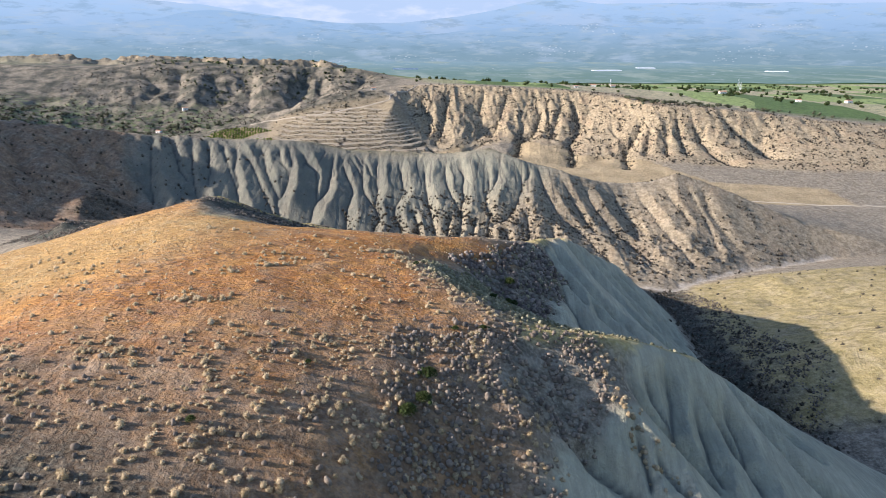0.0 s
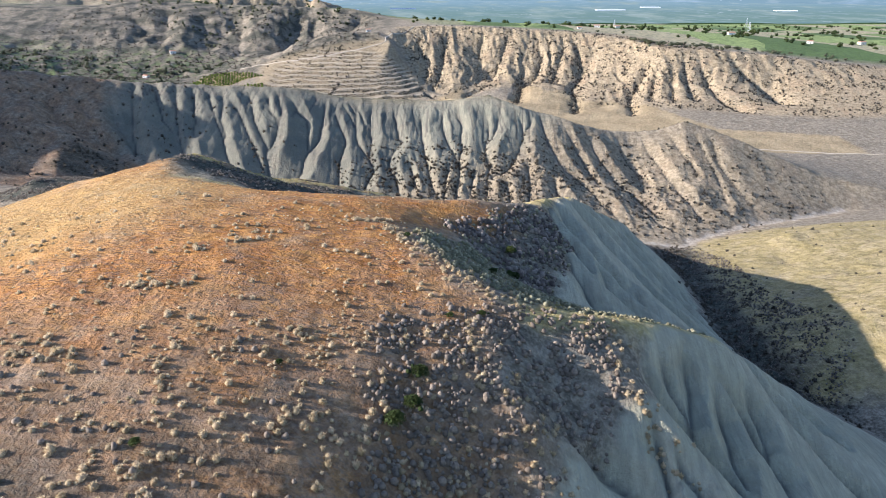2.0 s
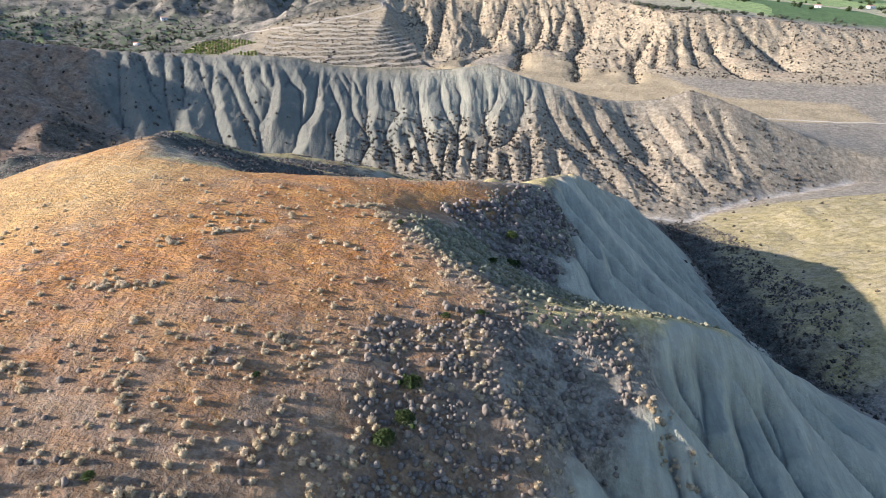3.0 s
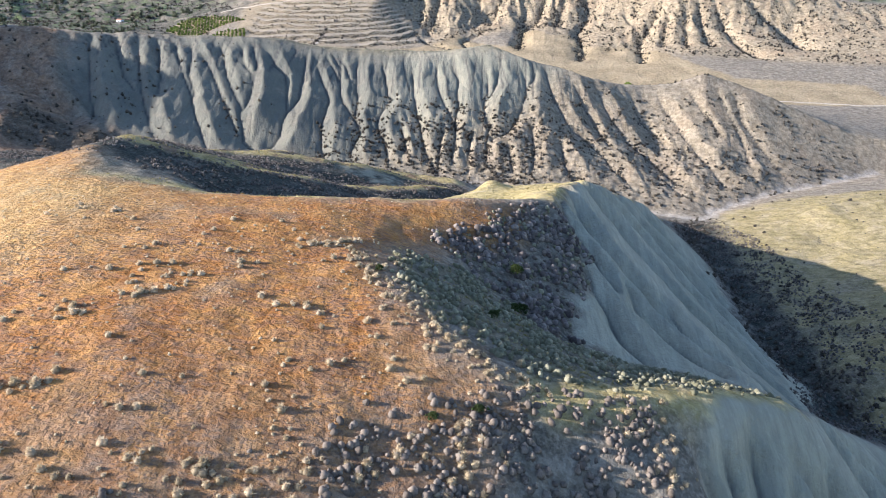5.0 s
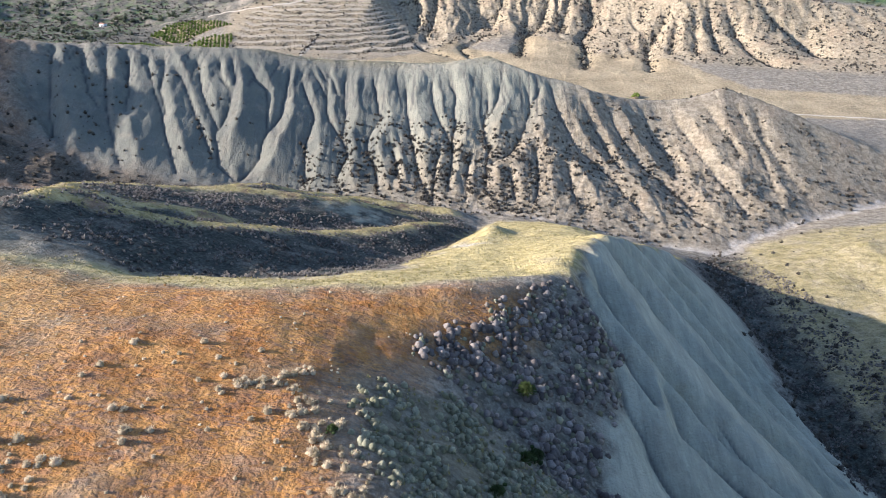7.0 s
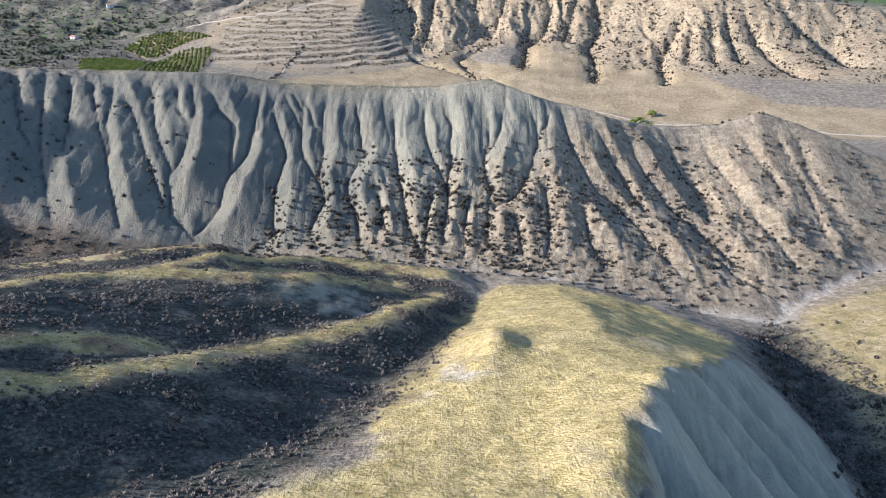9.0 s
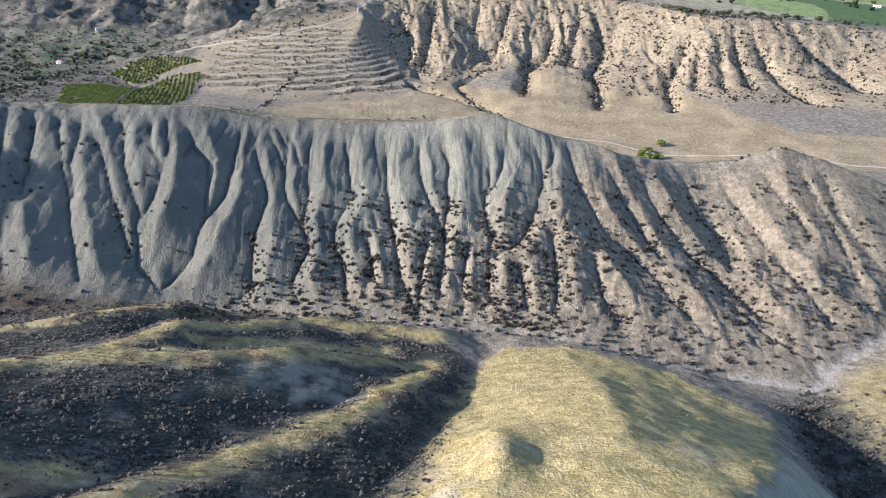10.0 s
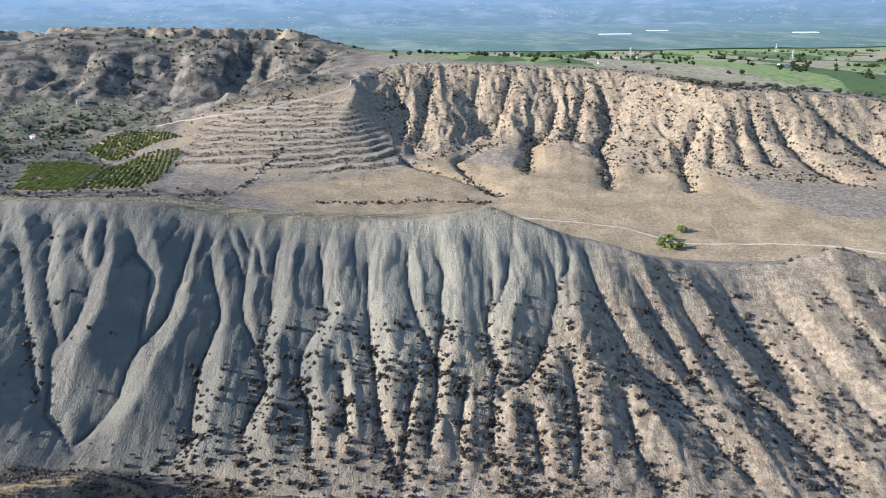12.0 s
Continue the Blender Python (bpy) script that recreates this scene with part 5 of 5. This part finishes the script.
strewn("far_shrubs", FAR_BUSHES, x, y, 1.3 + 2.6 * rng.rand(len(x)) ** 2, OLIVE, "dark scrub across the far slopes and terraces", "shrub", rng)

x, y = spread(rng, CREST_TOP, 0.17, 0.8, 8, 50)
strewn("crest_scrub", FAR_BUSHES, x, y, 0.5 + 0.8 * rng.rand(len(x)) ** 2, SAGE, "grey-green low scrub along the clay crest", "shrub", rng)

# ---- trees, orchards and single bushes ----
def part(name, me, parent, m=None, label=""):
    ob = new(name, me)
    ob.parent = parent
    if m is not None:
        ob.matrix_basis = m
    return tagged(ob, label)


def stem_mesh(seed, limbs=4):
    """A tapered trunk that forks into limbs; one metre high."""
    r = np.random.RandomState(seed)
    v, f = [], []

    def rod(a, b, ra, rb, n=5):
        a, b = np.array(a), np.array(b)
        i = len(v)
        for c, rad in ((a, ra), (b, rb)):
            for k in range(n):
                q = 2 * math.pi * k / n
                v.append((c[0] + rad * math.cos(q), c[1] + rad * math.sin(q), c[2]))
        for k in range(n):
            p, q = i + k, i + (k + 1) % n
            f.extend([(p, q, q + n), (p, q + n, p + n)])
    rod((0, 0, -0.1), (0.02, 0.0, 0.4), 0.075, 0.055)
    for k in range(limbs):
        q = 2 * math.pi * (k + 0.4 * r.rand()) / limbs
        rod((0.02, 0, 0.36), (0.3 * math.cos(q), 0.3 * math.sin(q), 0.75 + 0.15 * r.rand()), 0.045, 0.015)
    return tri_mesh("trunk", np.array(v), np.array(f), 0.5, BARK)


def crown_mesh(seed, lumps, leaves, material, leaf=0.09, lump=1.0):
    v, f = bush_shape(seed, lumps, leaves, leaf, lump)
    r = np.random.RandomState(seed)
    return tri_mesh("crown", v * np.array([1.05, 1.05, 1.0]), f, 0.3 + 0.5 * r.rand(len(v)), material)


STEMS = [stem_mesh(k) for k in range(3)]
DARK_LEAF = plant_material("dark leaf", (0.03, 0.045, 0.015), (0.095, 0.12, 0.035))
BUSHY = [crown_mesh(140 + k, 7, 1100, DARK_LEAF, 0.032, 0.6) for k in range(3)]
CITRUS = [crown_mesh(100 + k, 6, 50, LEAF) for k in range(4)]
SILVER = plant_material("silver leaf", (0.06, 0.07, 0.04), (0.17, 0.175, 0.105))
OLIVES = [crown_mesh(120 + k, 8, 160, SILVER, 0.06) for k in range(4)]


def tree(name, x, y, tall, wide, crowns, label, category, group, k):
    """A trunk with limbs and a leafy crown on an empty at its foot."""
    root = tagged(new(name), label, category, group)
    root.empty_display_size = 0.5
    spin = Matrix.Rotation(k * 2.4, 4, "Z")
    root.matrix_world = Matrix.Translation((x, y, float(ground_at(x, y)))) @ spin
    part("trunk", STEMS[k % 3], root, Matrix.Diagonal((tall, tall, tall * 0.8, 1)))
    part("crown", crowns[k % len(crowns)], root, Matrix.Translation((0, 0, tall * 0.18)) @ Matrix.Diagonal((wide, wide, tall * 0.95, 1)))
    return root


def in_rows(corners, apart, turn, rng):
    """Places on a planting grid inside an outline."""
    p = np.array(corners, float)
    mid, reach = p.mean(0), np.ptp(p, axis=0).max()
    u = np.arange(-reach, reach, apart)
    a, b = np.meshgrid(u, u * 1.12)
    c, s_ = math.cos(radians(turn)), math.sin(radians(turn))
    x, y = (mid[0] + a * c - b * s_).ravel(), (mid[1] + a * s_ + b * c).ravel()
    keep = (within(x, y, corners, 0.5) > 0.5) & (rng.rand(len(x)) < 0.95)
    x, y = x[keep], y[keep]
    return x + 0.3 * rng.randn(len(x)), y + 0.3 * rng.randn(len(x))


x, y = in_rows(ORCHARD_A, 4.6, 14, rng)
for k in range(min(300, len(x))):
    tree("citrus_tree", x[k], y[k], 2.6 + 0.6 * rng.rand(), 2.9 + 0.6 * rng.rand(), CITRUS, "small green citrus tree in an orchard row", "tree", "citrus trees of the orchard", k)
for plot, apart, mat_, label in ((ORCHARD_B, 4.8, LEAF, "rows of green citrus trees beside the spur"), (ORCHARD_C, 4.2, LEAF, "rows of bright green young trees on the slope")):
    x, y = in_rows(plot, apart, 14, rng)
    strewn("orchard", CROWNS, x, y, 3.0 + 0.8 * rng.rand(len(x)), mat_, label, "orchard", rng)

# olive trees along the rim of the plateau
RIM_TREES = [(336, 1092), (318, 1100), (328, 1084), (345, 1080), (356, 1086), (312, 1108), (394, 1092), (402, 1088), (448, 1090), (430, 1084), (470, 1080), (300, 1120), (384, 1082), (500, 1078)]
for k, (x, y) in enumerate(RIM_TREES):
    tree("olive_tree", x, y, 5.0 + 2.5 * rng.rand(), 6.0 + 3.0 * rng.rand(), OLIVES, "grey-green olive tree on the rim of the plateau", "tree", "olive trees on the rim", k)
x, y = joined(spread(rng, [(300, 1075), (900, 1062), (900, 1110), (420, 1110), (290, 1150)], 0.006, 1.0, 30, 40), spread(rng, [(-900, 900), (-400, 900), (-380, 1090), (-300, 1150), (-900, 1180)], 0.008, 1.3, 40, 41),
              spread(rng, [(-400, 1250), (-100, 1380), (-300, 1500), (-700, 1480)], 0.003, 1.0, 40, 42))
strewn("olive_grove", CROWNS, x, y, 3.5 + 3.0 * rng.rand(len(x)), SILVER, "grey-green olive trees and hedges on the far land", "tree", rng)
x, y = spread(rng, [(-500, 1480), (0, 1260), (320, 1210), (900, 1120), (1500, 1700), (1200, 2300), (-900, 2300)], 0.0005, 1.8, 90, 43)
strewn("far_trees", CROWNS, x, y, 5.0 + 5.0 * rng.rand(len(x)), DARK_LEAF, "dark green tree rows between far fields", "tree", rng)

# terrace shrubs, in lines along the risers
x, y = spread(rng, TERRACED, 0.3)
st = (grid_read(RELIEF, x, y) + 1.2 * rough(x, y, 30, 2, 47)) / 4.2
keep = ((st - np.floor(st)) > 0.62) & (rng.rand(len(x)) < 0.9)
x, y = x[keep], y[keep]
strewn("terrace_shrubs", FAR_BUSHES, x, y, 0.8 + 0.9 * rng.rand(len(x)), OLIVE, "low dark shrubs in lines along the terraces", "shrub", rng)

GREEN_BUSHES = [(-7, 121, 3.4), (-4, 126, 3.0), (-3, 133, 3.0), (-44, 104.5, 1.6), (10, 155, 1.6), (3, 152, 1.4), (-28, 128, 1.2), (15, 191, 2.0), (-8, 193, 1.4), (23, 222, 3.2), (23, 207, 2.6), (21, 205, 2.2)]
for k, (x, y, w) in enumerate(GREEN_BUSHES):
    tree("bush", x, y, w * 0.9, w, BUSHY, "dark green leafy bush in the dry scrub", "bush", "green bushes", k)
for k, (x, y, w) in enumerate([(204, 799, 7), (189, 780, 6), (185, 762, 7), (179, 768, 6), (181, 774, 6), (191, 764, 6)]):
    tree("valley_tree", x, y, w * 0.8, w, CITRUS, "bright green tree beside the valley road", "tree", "trees by the road", k)

# ---- houses, pylons ----
g = Graph("white plaster", 0.8)
PLASTER = g.done(g.mix(g.between(g.noise(1.5, 4), 0.4, 0.7), (0.78, 0.76, 0.71), (0.62, 0.58, 0.5)))
g = Graph("clay tiles", 0.85)
TILES = g.done(g.mix(g.between(g.noise(0.8, 4), 0.4, 0.7), (0.36, 0.2, 0.13), (0.46, 0.3, 0.2)))
g = Graph("dark opening", 0.4)
OPENING = g.done(g.mix(g.noise(0.7, 2), (0.03, 0.03, 0.035), (0.06, 0.06, 0.06)))
g = Graph("galvanised steel", 0.5)
STEEL = g.done(g.mix(g.noise(2.0, 2), (0.55, 0.56, 0.57), (0.68, 0.69, 0.7)))


def box(bm, size, at):
    m = Matrix.Translation(at) @ Matrix.Diagonal((*size, 1))
    bmesh.ops.create_cube(bm, size=1, matrix=m)


def finished(name, bm, material):
    me = bpy.data.meshes.new(name)
    bm.to_mesh(me)
    bm.free()
    me.materials.append(material)
    return me


def house(x, y, length, depth, tall, turn, label):
    root = tagged(new("house"), label, "house", "houses on the land")
    z = float(ground_at(x, y))
    root.matrix_world = pose(x, y, z, 0, 0, turn)
    bm = bmesh.new()
    box(bm, (length, depth, tall + 1), (0, 0, tall / 2 - 0.5))
    part("wall", finished("wall", bm, PLASTER), root)
    bm = bmesh.new()
    a, b, h = length / 2 + 0.4, depth / 2 + 0.4, depth * 0.22
    vs = [bm.verts.new(q) for q in ((-a, -b, tall), (a, -b, tall), (a, b, tall), (-a, b, tall), (-a, 0, tall + h), (a, 0, tall + h))]
    for q in ((0, 1, 5, 4), (2, 3, 4, 5), (0, 4, 3), (1, 2, 5), (3, 2, 1, 0)):
        bm.faces.new([vs[i] for i in q])
    part("roof", finished("roof", bm, TILES), root, None, "low clay-tiled roof")
    for k in (-1, 1):
        bm = bmesh.new()
        box(bm, (0.9, 0.12, 1.1), (k * length * 0.28, -depth / 2, tall * 0.55))
        part("window", finished("window", bm, OPENING), root)
    bm = bmesh.new()
    box(bm, (1.0, 0.12, 2.1), (0, -depth / 2, 1.05))
    part("door", finished("door", bm, OPENING), root)


for x, y, l, d, h, q, text in ((-120, 1205, 8, 6, 3.5, 10, "small white farmhouse beside the plateau track"), (322, 1500, 12, 8, 4, -8, "white farm building among green fields"),
                               (389, 1600, 12, 8, 4, 15, "white farm building among green fields"), (-446, 1196, 9, 7, 4, 30, "small white house among olive trees"),
                               (-452, 1090, 8, 6, 3.2, -20, "small stone house beside dark trees"), (570, 1420, 14, 8, 4, 5, "white farm building among green fields"), (240, 1260, 7, 5, 3, 0, "small white farmhouse beside the plateau track"),
                               (760, 1300, 13, 8, 4, 20, "white farm building among green fields"), (640, 1250, 9, 7, 4, -15, "white farm building among green fields")):
    house(x, y, l, d, h, q, text)


def pylon(x, y, tall):
    root = tagged(new("pylon"), "tall grey steel lattice power pylon", "pylon", "power pylons")
    root.matrix_world = pose(x, y, float(ground_at(x, y)) - 0.5, 0, 0, 20)
    w = tall * 0.11
    for sx in (-1, 1):
        for sy in (-1, 1):
            bm = bmesh.new()
            box(bm, (0.22, 0.22, tall), (0, 0, tall / 2))
            for q in bm.verts:
                k = 1 - q.co.z / tall
                q.co.x += sx * (w * k + 0.35)
                q.co.y += sy * (w * k + 0.35)
            part("leg", finished("leg", bm, STEEL), root)
    for k in range(1, 7):
        bm = bmesh.new()
        e = w * (1 - k / 7) + 0.5
        for sy in (-1, 1):
            box(bm, (2 * e, 0.25, 0.25), (0, sy * e, tall * k / 7))
            box(bm, (0.25, 2 * e, 0.25), (sy * e, 0, tall * k / 7))
        part("brace", finished("brace", bm, STEEL), root)
    for k, z in enumerate((0.74, 0.85, 0.96)):
        bm = bmesh.new()
        box(bm, (tall * (0.34 - 0.06 * k), 0.25, 0.25), (0, 0, tall * z))
        part("crossarm", finished("crossarm", bm, STEEL), root)


for x, y, tall in ((455, 1900, 24), (725, 1700, 22), (930, 2200, 26)):
    pylon(x, y, tall)

# ---- far distance ----
def shade(r, gr, b):
    """Linear light for a seen colour."""
    return tuple((c / 255) ** 2.2 for c in (r, gr, b))


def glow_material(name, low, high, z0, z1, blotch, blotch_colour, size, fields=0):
    """Distance with haze painted in as glow: a soft upward gradient with blotches."""
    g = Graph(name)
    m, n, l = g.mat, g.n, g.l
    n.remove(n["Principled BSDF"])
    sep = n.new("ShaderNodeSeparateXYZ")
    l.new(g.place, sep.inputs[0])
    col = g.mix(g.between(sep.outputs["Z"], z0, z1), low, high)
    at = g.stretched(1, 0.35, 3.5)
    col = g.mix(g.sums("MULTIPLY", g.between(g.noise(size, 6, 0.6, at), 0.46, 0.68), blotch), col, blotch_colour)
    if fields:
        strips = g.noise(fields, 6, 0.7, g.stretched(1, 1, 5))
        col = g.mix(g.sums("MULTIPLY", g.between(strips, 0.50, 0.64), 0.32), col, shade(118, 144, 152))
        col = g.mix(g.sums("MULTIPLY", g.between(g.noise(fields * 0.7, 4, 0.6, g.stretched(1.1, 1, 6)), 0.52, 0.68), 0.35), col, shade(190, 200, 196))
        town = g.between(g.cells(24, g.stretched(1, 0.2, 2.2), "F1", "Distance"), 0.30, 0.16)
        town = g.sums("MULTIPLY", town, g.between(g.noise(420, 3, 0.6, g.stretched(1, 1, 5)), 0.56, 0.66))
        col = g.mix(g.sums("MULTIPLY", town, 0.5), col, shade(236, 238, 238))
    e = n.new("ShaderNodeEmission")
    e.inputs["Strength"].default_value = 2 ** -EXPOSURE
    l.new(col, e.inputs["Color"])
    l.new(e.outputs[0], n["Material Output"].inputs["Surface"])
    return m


def curtain(name, radius, profile, foot, material, label):
    """A far range of hills: a long wall whose upper edge follows the skyline. profile: (bearing in degrees, height)."""
    q = np.array(profile, float)
    b = np.linspace(q[0, 0], q[-1, 0], 240)
    top = np.interp(b, q[:, 0], q[:, 1])
    for _ in range(3):
        top[1:-1] = (top[:-2] + 2 * top[1:-1] + top[2:]) / 4
    top = top + 5 * rough(b * 1.0, b * 0.0, 2.5, 4, int(radius))
    x, y = radius * np.sin(np.radians(b)), radius * np.cos(np.radians(b))
    me = sheet_mesh(name, np.stack([x, x]), np.stack([y, y]), np.stack([top * 0 + foot, top]))
    me.materials.append(material)
    return tagged(new(name, me), label, "backdrop", kind="structure")


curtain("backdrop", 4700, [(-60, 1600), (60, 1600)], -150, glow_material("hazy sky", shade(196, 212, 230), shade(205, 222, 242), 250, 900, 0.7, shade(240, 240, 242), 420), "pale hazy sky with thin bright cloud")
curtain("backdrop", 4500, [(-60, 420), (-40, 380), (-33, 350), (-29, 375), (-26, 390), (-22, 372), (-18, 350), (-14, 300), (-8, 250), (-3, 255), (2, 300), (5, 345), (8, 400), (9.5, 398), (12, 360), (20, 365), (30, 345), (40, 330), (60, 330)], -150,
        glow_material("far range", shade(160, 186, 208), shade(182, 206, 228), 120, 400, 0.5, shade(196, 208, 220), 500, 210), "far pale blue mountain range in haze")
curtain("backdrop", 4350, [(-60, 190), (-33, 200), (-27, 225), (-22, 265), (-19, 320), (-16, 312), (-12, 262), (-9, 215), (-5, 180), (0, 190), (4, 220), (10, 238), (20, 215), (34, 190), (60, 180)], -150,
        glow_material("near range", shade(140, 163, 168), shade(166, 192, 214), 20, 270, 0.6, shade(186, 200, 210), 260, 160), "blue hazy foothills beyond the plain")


def plain_sheet():
    u, v = np.meshgrid(np.linspace(-1, 1, 60), np.linspace(0, 1, 24))
    y = 2480 + 1900 * v + 60 * rough(u * 20, v, 3, 3, 77) * (1 - v)
    x = u * y * 0.95
    z = 14 + 12 * v + 0 * u
    return sheet_mesh("backdrop", x, y, z)


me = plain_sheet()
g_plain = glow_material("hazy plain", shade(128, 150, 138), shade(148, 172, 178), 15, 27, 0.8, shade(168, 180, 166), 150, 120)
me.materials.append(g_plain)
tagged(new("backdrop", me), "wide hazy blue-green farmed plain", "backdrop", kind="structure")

g = Graph("greenhouse film", 0.4)
FILM = g.done(g.mix(g.noise(20, 2), (0.6, 0.63, 0.66), (0.5, 0.54, 0.58)))


def greenhouse(x, y, length, turn):
    """A long row of low arched tunnels under white film."""
    root = tagged(new("greenhouse"), "long white film-covered greenhouse on the plain", "greenhouse", "greenhouses on the plain")
    root.matrix_world = pose(x, y, 20, 0, 0, turn)
    for k in range(3):
        bm = bmesh.new()
        rows = []
        for e in (-length / 2, length / 2):
            rows.append([bm.verts.new((e, k * 14 + 7 * math.cos(q), 4 * math.sin(q))) for q in np.linspace(0, math.pi, 7)])
        for i in range(6):
            bm.faces.new((rows[0][i], rows[0][i + 1], rows[1][i + 1], rows[1][i]))
        for r in rows:
            bm.faces.new(r)
        part("tunnel", finished("tunnel", bm, FILM), root)


for x, y, length, turn in ((760, 3250, 130, 4), (1010, 3500, 90, -3), (-180, 3400, 120, 2), (-420, 3300, 90, 6), (1500, 3150, 90, -8)):
    greenhouse(x, y, length, turn)
